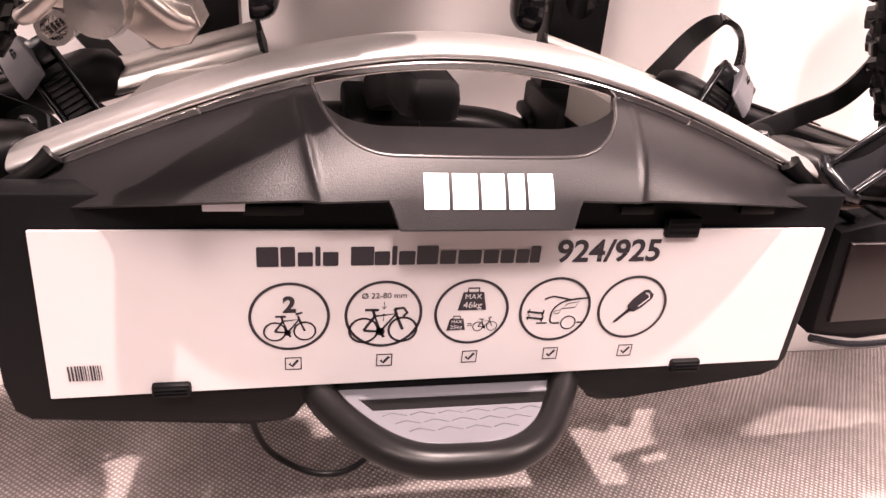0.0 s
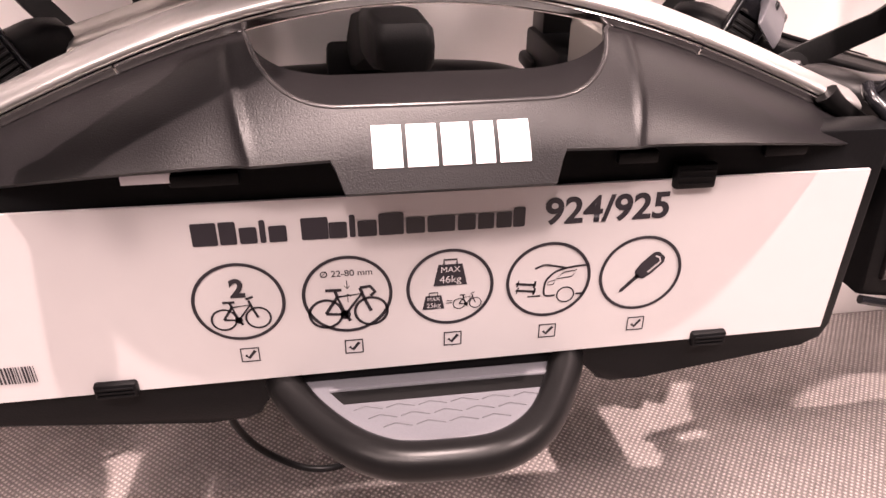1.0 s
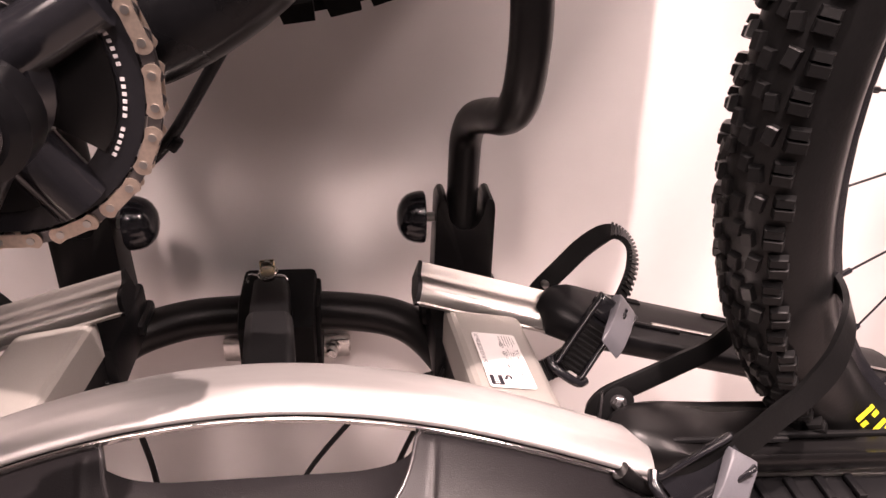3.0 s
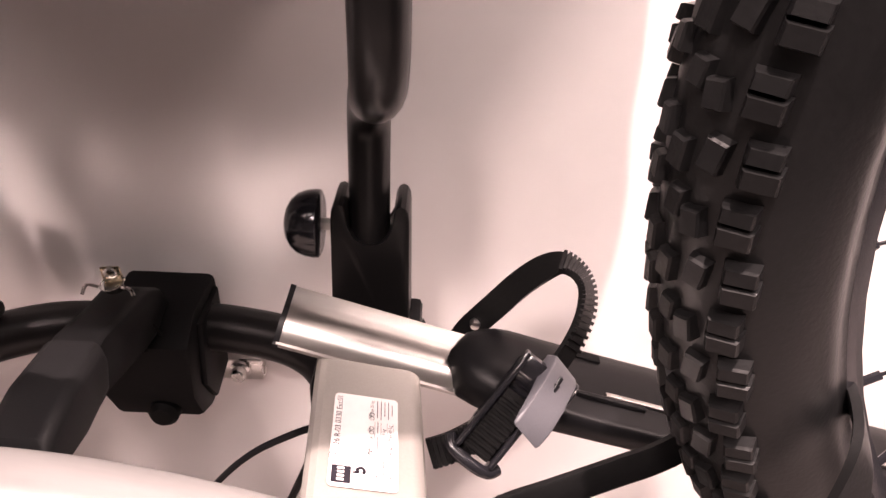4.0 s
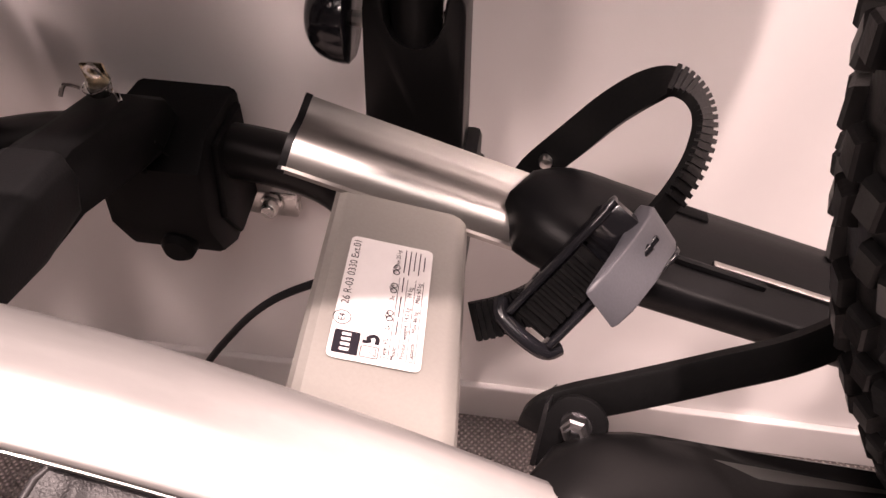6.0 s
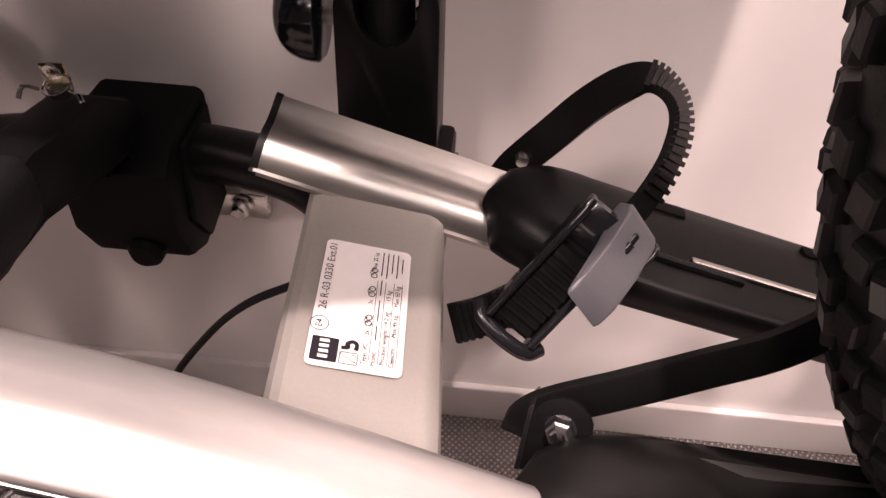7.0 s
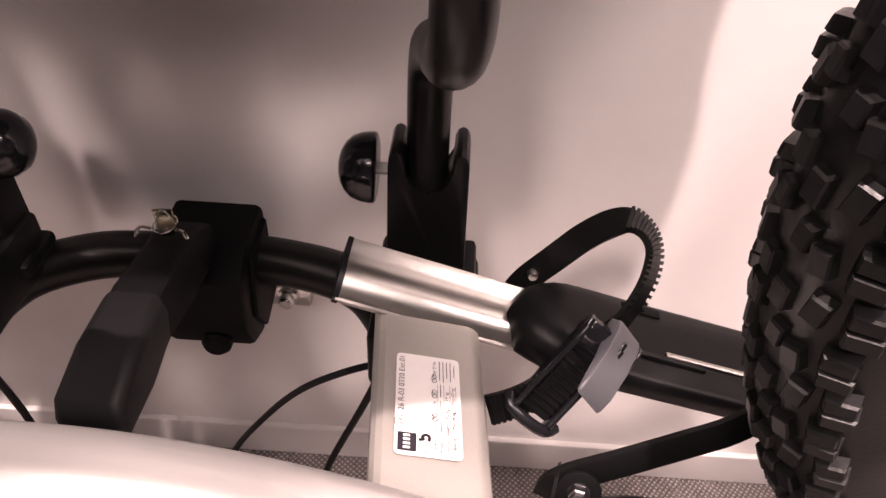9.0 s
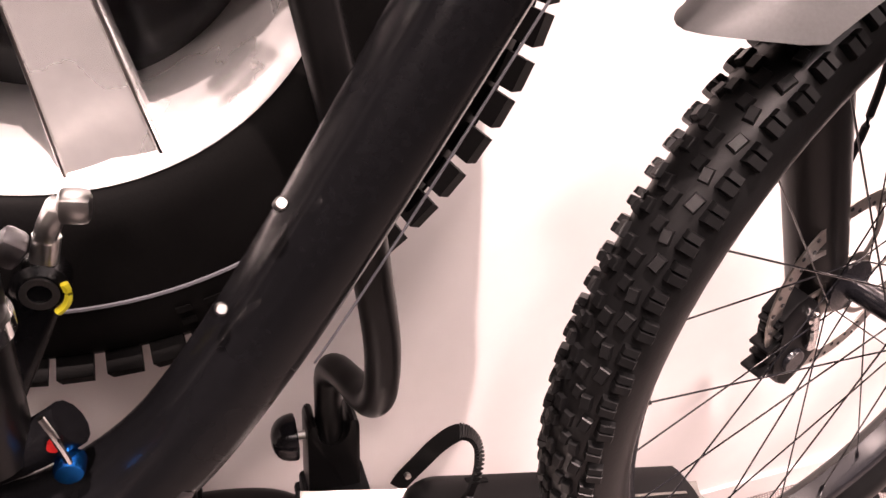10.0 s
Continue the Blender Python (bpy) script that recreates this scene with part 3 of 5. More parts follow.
        pad = part("wheel_cradle", lay(bm), BLACK if which == "rear" else SATIN, tray, "black moulded plastic wheel cradle", 50)
        for xx in (0.085, 0.175) if which == "rear" else ():
            part("cradle_slot", lay(box((a0 + xx, 0.234, 0.0081), (0.026, 0.007, 0.003), (0, 0, 0), 0.0012)), MATT, pad, "dark slot in the cradle")
        part("cradle_channel", lay(box((a0 + 0.22, 0.2, 0.0086), (0.25, 0.004, 0.004), bevel=0.001)), ALU if which == "rear" else MATT, pad, "narrow strip along the cradle")
        part("cradle_rib", lay(tube([(a0 + 0.04, 0.197, 0.008), (a0 + 0.07, 0.196, 0.0092), (a0 + 0.12, 0.196, 0.0085)], 0.0022, 8, 4)), BLACK, pad)

    # ratchet strap of the rear tray
    path = spline([(0.2035, 0.2565, 0.371), (0.2098, 0.256, 0.383), (0.2255, 0.254, 0.4045), (0.239, 0.252, 0.423), (0.252, 0.249, 0.437), (0.2625, 0.2465, 0.4425), (0.272, 0.242, 0.4385), (0.2767, 0.235, 0.4296), (0.2747, 0.225, 0.4163), (0.266, 0.2135, 0.401), (0.257, 0.206, 0.3915), (0.2455, 0.196, 0.385), (0.229, 0.182, 0.38), (0.213, 0.172, 0.373), (0.199, 0.1685, 0.3655), (0.186, 0.166, 0.3615)], 5)
    st = part("ratchet_strap", put(band(path, STRAP_WIDE, 0.0087, 0.0013)), RUBBER, rack, "ribbed black rubber ratchet strap", 25)
    N = len(path)
    for i in list(range(int(N * 0.33), int(N * 0.6))) + list(range(int(N * 0.88), N - 1)):
        m = band_frame(path, STRAP_WIDE, i)
        m.translation = m.translation - m.col[0].to_3d() * 0.0022
        part("tooth", put(prism([(-0.0013, -0.0012), (0.0016, -0.0012), (0.0012, 0.0009), (-0.0011, 0.0009)], -0.0087, 0.0087, m)), RUBBER, st, smooth=0)
    part("strap_rivet", put(lathe([(0, -0.002), (0.003, -0.0018), (0.0035, 0.0), (0.0035, 0.003), (0, 0.003)], 12, Matrix.Translation((0.2125, 0.253, 0.388)), closed=False)), STEEL, st, "steel rivet at the strap's foot")
    ax = Vector((0.037, 0.024, 0.047)).normalized()
    ay = Vector((0.8, -0.28, -0.42))
    ay = (ay - ax * ay.dot(ax)).normalized()
    nz = ax.cross(ay)
    nz = nz if nz.y < 0 else -nz
    B = Matrix((ax, ay, nz)).transposed().to_4x4()
    B.translation = Vector((0.2285, 0.175, 0.3885))
    SIDE = [(-0.034, -0.004), (-0.035, 0.002), (-0.031, 0.0055), (-0.012, 0.005), (0.004, 0.006), (0.02, 0.008), (0.029, 0.0082), (0.034, 0.0068), (0.035, 0.002), (0.031, -0.002), (0.0, -0.004)]
    bk = part("buckle", put(prism(SIDE, -0.0128, -0.0098, B, bevel=0.001)), GLOSSY, rack, "glossy black ratchet buckle with a grey lever", 40)
    part("side_plate", put(prism(SIDE, 0.0098, 0.0128, B, bevel=0.001)), GLOSSY, bk)
    part("base_plate", put(prism([(-0.03, -0.0045), (0.03, -0.0025), (0.03, -0.0005), (-0.03, -0.0025)], -0.0098, 0.0098, B)), GLOSSY, bk)
    part("top_bridge", put(prism([(0.016, 0.003), (0.02, 0.006), (0.0285, 0.0075), (0.0335, 0.0065), (0.0345, 0.002), (0.031, -0.001)], -0.0098, 0.0098, B, bevel=0.001)), GLOSSY, bk)
    yoke = tube([B @ Vector(p) for p in ((-0.03, -0.0165, -0.001), (-0.0345, -0.012, 0.003), (-0.0355, 0.0, 0.0045), (-0.0345, 0.012, 0.003), (-0.03, 0.0165, -0.001))], 0.0036, 12, 5)
    part("yoke", put(yoke), GLOSSY, bk, "rounded cross bar at the buckle's tail", 60)
    for yy in (-0.0113, 0.0113):
        part("side_rib", put(tube([B @ Vector((-0.03, yy, 0.0055)), B @ Vector((-0.008, yy, 0.0062)), B @ Vector((0.018, yy, 0.0086)), B @ Vector((0.03, yy, 0.0086))], 0.0019, 10, 4)), GLOSSY, bk, smooth=60)
    for xx, zz, r in ((0.026, 0.001, 0.003), (-0.012, 0.001, 0.002)):
        part("cross_pin", put(tube([B @ Vector((xx, -0.0135, zz)), B @ Vector((xx, 0.0135, zz))], r, 12, 1)), GLOSSY, bk)
    tg = part("strap_tongue", put(prism([(-0.03, 0.0), (-0.03, 0.0024), (0.012, 0.0062), (0.012, 0.0035)], -0.0085, 0.0085, B)), RUBBER, bk, smooth=0)
    for i in range(9):
        part("tongue_rib", put(tube([B @ Vector((-0.0275 + 0.0043 * i, -0.0085, 0.0028 + 0.00037 * i)), B @ Vector((-0.0275 + 0.0043 * i, 0.0085, 0.0028 + 0.00037 * i))], 0.0013, 6, 1)), RUBBER, tg)
    # lever: a curved plate hinged at the top, standing off to the front
    la, lb, lc, ld = Vector((0.249, 0.1875, 0.4125)), Vector((0.2622, 0.1895, 0.402)), Vector((0.2396, 0.1541, 0.3838)), Vector((0.2238, 0.1506, 0.3995))
    lx = ((la + lb) - (lc + ld)).normalized()
    ly = (lb - la) + (lc - ld)
    ly = (ly - lx * ly.dot(lx)).normalized()
    lz = lx.cross(ly)
    lz = lz if lz.y < 0 else -lz
    LM = Matrix((lx, ly, lz)).transposed().to_4x4()
    LM.translation = (la + lb + lc + ld) / 4 + lz * 0.0062 + ly * 0.0012 + lx * 0.001
    part("lever", put(prism([(0.0262, -0.0085), (0.0255, -0.0015), (0.021, 0.0014), (0.006, 0.002), (-0.012, 0.0014), (-0.02, 0.0002), (-0.0222, -0.0016), (-0.0205, -0.003), (0.0, -0.0036), (0.016, -0.0045), (0.021, -0.0095)], -0.0112, 0.0112, LM, bevel=0.0016, seg=3)), LEVER, bk, "worn mid grey plastic ratchet lever", 45)
    part("lever_edge", put(tube([LM @ Vector((0.0225, 0.0112, -0.006)), LM @ Vector((0.022, 0.0122, 0.0)), LM @ Vector((0.012, 0.0124, -0.001)), LM @ Vector((0.0, 0.0115, -0.004))], 0.0016, 8, 4)), GLOSSY, bk, "black frame edge beside the lever", 60)

    # front tray: strap up round the tyre and its buckle
    stp = spline([(0.2165, 0.1105, 0.368), (0.2185, 0.1115, 0.3765), (0.2265, 0.113, 0.3835), (0.2495, 0.117, 0.3915), (0.277, 0.123, 0.4), (0.303, 0.129, 0.4085), (0.325, 0.134, 0.426), (0.342, 0.128, 0.462), (0.348, 0.105, 0.486), (0.343, 0.08, 0.494), (0.336, 0.055, 0.49), (0.326, 0.04, 0.47), (0.311, 0.034, 0.448), (0.294, 0.029, 0.437), (0.279, 0.025, 0.425), (0.262, 0.022, 0.412), (0.246, 0.022, 0.4), (0.234, 0.024, 0.392)], 6)
    st2 = part("ratchet_strap", put(sweep(bmesh.new(), stp, [(-0.0017, -0.0078), (0.0017, -0.0078), (0.0022, -0.0066), (0.0022, 0.0066), (0.0017, 0.0078), (-0.0017, 0.0078)], (-0.35, 0.25, 0.9))), RUBBER, rack, "black rubber strap running up round the front tyre" if s > 0 else "black rubber strap of the front tray", 25)
    LUG = Matrix.Translation((0.229, 0.1045, 0.3845)) @ Matrix.Rotation(radians(-14), 4, "Z") @ Matrix.Rotation(radians(-24), 4, "X")
    part("strap_bracket", put(prism([(-0.0115, -0.022), (0.0105, -0.022)] + [(0.011 * math.cos(radians(a)), 0.011 * math.sin(radians(a))) for a in range(0, 181, 20)], -0.0015, 0.0015, LUG, bevel=0.0006)), MATT, st2, "rounded black bracket plate", 40)
    part("bracket_web", put(prism([(-0.0125, -0.022), (-0.0125, 0.004), (-0.011, 0.006), (-0.0105, -0.022)], -0.002, 0.012, LUG)), NUT, st2, "worn edge of the bracket")
    part("washer", put(lathe([(0, -0.0026), (0.0056, -0.0026), (0.0056, -0.0014), (0, -0.0014)], 20, LUG, closed=False)), NUT, st2)
    part("strap_nut", put(lathe([(0.0026, -0.009), (0.0036, -0.0088), (0.0042, -0.0072), (0.0052, -0.0066), (0.0054, -0.002), (0.0026, -0.002)], 6, LUG)), NUT, st2, "zinc lock nut", smooth=0)
    ax = Vector((0.038, 0.002, 0.03)).normalized()
    nz = Vector((-0.3, -0.75, 0.5))
    nz = (nz - ax * nz.dot(ax)).normalized()
    B2 = Matrix((ax, nz.cross(ax), nz)).transposed().to_4x4()
    B2.translation = Vector((0.2495, 0.019, 0.4035))
    FS = [(-0.026, -0.004), (-0.027, 0.001), (-0.022, 0.0045), (0.0, 0.005), (0.02, 0.0085), (0.026, 0.007), (0.027, 0.001), (0.022, -0.003)]
    bk2 = part("buckle", put(prism(FS, -0.0125, -0.0095, B2, bevel=0.001)), GLOSSY, rack, "glossy black ratchet buckle with a worn grey lever", 40)
    part("side_plate", put(prism(FS, 0.0095, 0.0125, B2, bevel=0.001)), GLOSSY, bk2)
    part("base_plate", put(prism([(-0.024, -0.004), (0.024, -0.003), (0.024, 0.0005), (-0.024, -0.001)], -0.0095, 0.0095, B2)), GLOSSY, bk2)
    part("yoke", put(tube([B2 @ Vector(p) for p in ((-0.024, -0.0155, -0.002), (-0.028, -0.01, 0.002), (-0.0285, 0.0, 0.003), (-0.028, 0.01, 0.002), (-0.024, 0.0155, -0.002))], 0.0034, 10, 4)), GLOSSY, bk2, smooth=60)
    part("side_rib", put(tube([B2 @ Vector((-0.024, -0.011, 0.0045)), B2 @ Vector((0.0, -0.011, 0.0052)), B2 @ Vector((0.022, -0.011, 0.0088))], 0.0018, 8, 4)), GLOSSY, bk2, smooth=60)
    la, ld = Vector((0.2676, 0.0164, 0.4205)), Vector((0.2469, -0.0075, 0.3913))
    lx = (la - ld).normalized()
    ly = Vector((0.9, -0.1, -0.5))
    ly = (ly - lx * ly.dot(lx)).normalized()
    lz = lx.cross(ly)
    lz = lz if lz.y < 0 else -lz
    LM = Matrix((lx, ly, lz)).transposed().to_4x4()
    LM.translation = (la + ld) / 2 + ly * 0.004
    part("lever", put(prism([(0.0225, -0.006), (0.0215, -0.001), (0.016, 0.0016), (0.0, 0.002), (-0.016, 0.0008), (-0.021, -0.001), (-0.0195, -0.0026), (0.0, -0.0034), (0.016, -0.0045), (0.019, -0.0075)], -0.0102, 0.0102, LM, bevel=0.0016, seg=3)), LEVER, bk2, "worn mid grey ratchet lever", 45)

# black curved cross tube behind
part("cross_tube", tube([(-0.188, 0.17, 0.29), (-0.185, 0.215, 0.303), (-0.176, 0.26, 0.312), (-0.155, 0.294, 0.318), (-0.11, 0.316, 0.321), (-0.06, 0.321, 0.322), (-0.02, 0.322, 0.323), (0.03, 0.32, 0.323), (0.085, 0.305, 0.322), (0.118, 0.275, 0.315), (0.148, 0.215, 0.3), (0.16, 0.17, 0.285)], 0.0185, 18, 8), SATIN, rack, "thick black bent cross tube", 60)
# towbar coupling with its lever and key
cp = part("coupling", prism([(0.352, 0.352), (0.356, 0.346), (0.356, 0.3), (0.345, 0.262), (0.31, 0.252), (0.288, 0.262), (0.275, 0.29), (0.278, 0.335), (0.3, 0.352)], -0.0345, 0.0345, Matrix.Translation((-0.024, 0, 0)) @ Matrix(((0, 1, 0, 0), (1, 0, 0, 0), (0, 0, 1, 0), (0, 0, 0, 1))), bevel=0.005), MATT, rack, "black plastic towbar coupling body", 35)
part("side_cover", prism([(0.345, 0.345), (0.345, 0.27), (0.31, 0.262), (0.292, 0.29), (0.3, 0.342)], 0.0, 0.006, Matrix.Translation((0.009, 0, 0)) @ Matrix(((0, 1, 0, 0), (1, 0, 0, 0), (0, 0, 1, 0), (0, 0, 0, 1))), bevel=0.002), MATT, cp)
part("lower_knob", lathe([(0, -0.014), (0.008, -0.014), (0.0115, -0.01), (0.012, 0.01), (0.009, 0.014), (0, 0.014)], 16, Matrix.Translation((-0.016, 0.285, 0.274)), closed=False), MATT, cp)
for c in ((0.0115, 0.322, 0.3), (0.0115, 0.338, 0.33)):
    part("screw", lathe([(0, -0.002), (0.003, -0.002), (0.0035, 0.001), (0, 0.001)], 10, Matrix.Translation(c) @ Matrix.Rotation(radians(90), 4, "Z"), closed=False), GLOSSY, cp)
lv = part("coupling_lever", prism([(0.115, 0.392), (0.112, 0.405), (0.118, 0.414), (0.15, 0.416), (0.2, 0.408), (0.27, 0.393), (0.305, 0.37), (0.315, 0.35), (0.28, 0.345), (0.25, 0.362), (0.19, 0.378), (0.15, 0.383)], -0.0145, 0.0145, Matrix.Translation((-0.026, 0, 0)) @ Matrix(((0, 1, 0, 0), (1, 0, 0, 0), (0, 0, 1, 0), (0, 0, 0, 1))), bevel=0.005), MATT, cp, "black clamping lever", 40)
grip = part("grip", prism([(0.111, 0.39), (0.108, 0.405), (0.115, 0.4165), (0.15, 0.4185), (0.192, 0.412), (0.196, 0.398), (0.188, 0.38), (0.15, 0.381)], -0.0175, 0.0175, Matrix.Translation((-0.026, 0, 0)) @ Matrix(((0, 1, 0, 0), (1, 0, 0, 0), (0, 0, 1, 0), (0, 0, 0, 1))), bevel=0.007, seg=3), SOFT, lv, "soft rubber lever grip", 50)
for k in range(4):
    part("web", box((-0.0095, 0.225 + 0.018 * k, 0.373 - 0.007 * k), (0.002, 0.0016, 0.019), (30 if k % 2 else -30, 0, 0)), MATT, lv)
# the lever stands a little askew: its free end swings out
for ob in (lv, grip):
    for v in ob.data.vertices:
        v.co.x += 0.09 * max(0.0, 0.3 - v.co.y)
key = part("lock_key", box((-0.024, 0.2635, 0.409), (0.0125, 0.0022, 0.013), (12, 0, 8), 0.0012), BRASS, cp, "worn key in the lock with a wire ring", 30)
part("key_hole", lathe([(0.0025, -0.0014), (0.0045, -0.0014), (0.0045, 0.0014), (0.0025, 0.0014)], 14, Matrix.Translation((-0.024, 0.2625, 0.411)) @ Matrix.Rotation(radians(12), 4, "X")), STEEL, key)
part("key_ring", sweep(bmesh.new(), [Vector((-0.024 + 0.008 * math.cos(a), 0.262 + 0.006 * math.sin(a), 0.4035 + 0.0035 * math.sin(a + 0.6))) for a in [2 * math.pi * k / 24 for k in range(24)]], circle(0.0006, 6), closed=True), POLISH, key, "thin wire ring")
part("key_tag", tube([(-0.032, 0.259, 0.402), (-0.038, 0.256, 0.405), (-0.04, 0.252, 0.4)], 0.0012, 6, 3), POLISH, key)
part("key_tag", tube([(-0.016, 0.258, 0.4025), (-0.01, 0.255, 0.4035), (-0.007, 0.252, 0.4005)], 0.0012, 6, 3), POLISH, key)
part("lock_barrel", lathe([(0, -0.003), (0.006, -0.003), (0.0065, 0.003), (0, 0.003)], 16, Matrix.Translation((-0.024, 0.2635, 0.4)) @ Matrix.Rotation(radians(90), 4, "X"), closed=False), STEEL, cp)
# wall bolts beside the coupling
wb = thing("towbar_bracket", "zinc steel bracket bolted to the white panel", "bracket", at=(-0.02, 0.36, 0.25))
part("tow_bar", tube([(-0.024, 0.362, 0.25), (-0.024, 0.34, 0.25)], 0.016, 16, 1), STEEL, wb)
for x in (0.019, -0.067):
    pl = part("bracket_plate", box((x, 0.357, 0.254), (0.044, 0.012, 0.024), bevel=0.003), STEEL, wb)
    part("bolt", lathe([(0, -0.012), (0.005, -0.012), (0.0065, -0.01), (0.0068, -0.004), (0.009, -0.003), (0.009, 0.0), (0, 0.0)], 12, Matrix.Translation((x + 0.003, 0.35, 0.256)), closed=False), STEEL, pl, "hex bolt with washer")

# type sticker on the rail, read along the rail
sticker = thing("type_sticker", "white type plate sticker with small black print on the rail", "sticker", at=(0.151, 0.136, 0.4005))
SM = Matrix.Translation((0.1372, 0.1075, 0.40145)) @ Matrix.Rotation(radians(4), 4, "Z") @ Matrix.Rotation(radians(11.4), 4, "Y") @ Matrix(((0, 0, -1, 0.0352), (1, 0, 0, 0), (0, -1, 0, 0), (0, 0, 0, 1)))
# sticker's own axes: x along the text (0..0.063), z towards the head of the letters (0..0.0352), -y out of the sheet
SW, SH = 0.063, 0.0345
def rounded(x0, z0, x1, z1, r, n=4):
    o = []
    for cx, cz, a in ((x1 - r, z1 - r, 0), (x0 + r, z1 - r, 90), (x0 + r, z0 + r, 180), (x1 - r, z0 + r, 270)):
        o += [(cx + r * math.cos(radians(a + 90 * k / n)), cz + r * math.sin(radians(a + 90 * k / n))) for k in range(n + 1)]
    return o
part("sheet", prism(rounded(0, 0, SW, SH, 0.0025), -0.0002, 0.0, SM), PAPER, sticker, smooth=0)
YP = -0.0007
for t, x, z, h in (("26 R-03 0330 Ext.01", 0.043, 0.0315, 0.0043), ("Type: VC", 0.0078, 0.0141, 0.0026), ("Model", 0.0062, 0.0108, 0.0026), ("Product weight: 14.2 kg", 0.0165, 0.0075, 0.0026), ("19 kg", 0.037, 0.0075, 0.0026), ("Capacity", 0.0078, 0.0042, 0.0026), ("Max 46 kg", 0.0225, 0.0042, 0.0026), ("Max 60 kg", 0.0375, 0.0042, 0.0026), ("x Max 25 kg", 0.0535, 0.0141, 0.0024), ("2x", 0.0175, 0.0141, 0.0024), ("3x", 0.0325, 0.0141, 0.0024), ("E4", 0.0185, 0.0315, 0.0036)):
    writing("print", t, h, SM @ Matrix.Translation((x, YP, z)), INK, sticker)
part("ring_mark", ribbon(ring2(0.0185, 0.0315, 0.0033, 28), 0.0003, YP, True, m=SM), INK, sticker, smooth=0)
part("dark_mark", flat(rounded(0.002, 0.0235, 0.0125, 0.033, 0.0004, 2), YP, m=SM), INK, sticker, "dark block mark with a pale band", smooth=0)
bm = bmesh.new()
for k in range(4):
    flat([(0.0032 + 0.0023 * k, 0.0268), (0.0045 + 0.0023 * k, 0.0268), (0.0045 + 0.0023 * k, 0.0302), (0.0032 + 0.0023 * k, 0.0302)], YP - 0.0002, bm, SM)
part("pale_bars", bm, PAPER, sticker, smooth=0)
bm = bmesh.new()
for z in (0.0124, 0.0091, 0.0058, 0.0026):
    ribbon([(0.003, z), (0.044, z)], 0.0002, YP, bm=bm, m=SM)
for x, z in ((0.022, 0.0141), (0.0365, 0.0141), (0.0465, 0.0141)):
    for d in (0, 0.0028):
        ribbon(ring2(x + d, z, 0.0012, 14), 0.0004, YP, True, bm, SM)
    ribbon([(x, z), (x + 0.001, z + 0.0016), (x + 0.0024, z + 0.0014), (x + 0.0028, z)], 0.0003, YP, bm=bm, m=SM)
for x0, x1, z in ((0.0235, 0.034, 0.0108), (0.0365, 0.0445, 0.0108), (0.047, 0.06, 0.0112), (0.046, 0.06, 0.0092), (0.049, 0.06, 0.0072), (0.047, 0.06, 0.0052), (0.05, 0.058, 0.0032), (0.0145, 0.0215, 0.0108)):
    flat([(x0, z - 0.0002), (x1, z - 0.0002), (x1, z + 0.0002), (x0, z + 0.0002)], YP, bm, SM)
part("fine_print", bm, INK, sticker, smooth=0)
bm = bmesh.new()
ribbon([(0.003, 0.017), (0.0065, 0.0225), (0.0062, 0.017), (0.003, 0.017)], 0.0003, YP, bm=bm, m=SM)
ribbon(rounded(0.0022, 0.0162, 0.0072, 0.0226, 0.0004, 2), 0.0003, YP, True, bm, SM)
ribbon(spline([(0.0085, 0, 0.0172), (0.011, 0, 0.017), (0.0122, 0, 0.0185), (0.011, 0, 0.0205), (0.0095, 0, 0.02), (0.009, 0, 0.0225)], 5) and [(p.x, p.z) for p in spline([(0.0085, 0, 0.0172), (0.011, 0, 0.017), (0.0122, 0, 0.0185), (0.011, 0, 0.0205), (0.0095, 0, 0.02), (0.009, 0, 0.0225)], 5)], 0.0016, YP, bm=bm, m=SM)
part("pictogram", bm, INK, sticker, smooth=0)

# ---- display card clipped into the plate holder ----
card = thing("display_card", "white printed display card with round pictograms clipped into the holder", "card", at=(CX, -0.001, 0.263))
part("board", prism([(-0.2325, 0.263), (0.213, 0.2672), (0.2138, 0.3638), (-0.228, 0.3655)], -0.0022, -0.0002), CARD, card, smooth=0)
PY = -0.0026
# two words of the title as plain bars, then the figures
x = -0.1197
for w, h, gap in ((0.0108, 0.0118, 0.0009), (0.0072, 0.0118, 0.0012), (0.0075, 0.0085, 0.0012), (0.0026, 0.0118, 0.0012), (0.0078, 0.0085, 0.0062), (0.0118, 0.0115, 0.0002), (0.008, 0.0085, 0.001), (0.0026, 0.0118, 0.001), (0.0085, 0.0085, 0.0008), (0.0112, 0.0115, 0.001), (0.0085, 0.0085, 0.0012), (0.0125, 0.0085, 0.0012), (0.0082, 0.0085, 0.001), (0.0075, 0.0085, 0.001), (0.0072, 0.0085, 0.0006), (0.0056, 0.0105, 0.0)):
    w, gap = w * 1.06, gap * 1.06
    part("title_bar", flat(rounded(x, 0.344, x + w, 0.344 + h, 0.0008, 2), PY), INK, card, smooth=0)
    x += w + gap
writing("title_figure", "924/925", 0.0195, Matrix.Translation((0.0779, PY, 0.3503)), INK, card, bold=0.0005)
CXS = (-0.1033, -0.0511, 0.0, 0.0507, 0.0996)
CZ, CR = 0.3121, 0.0213


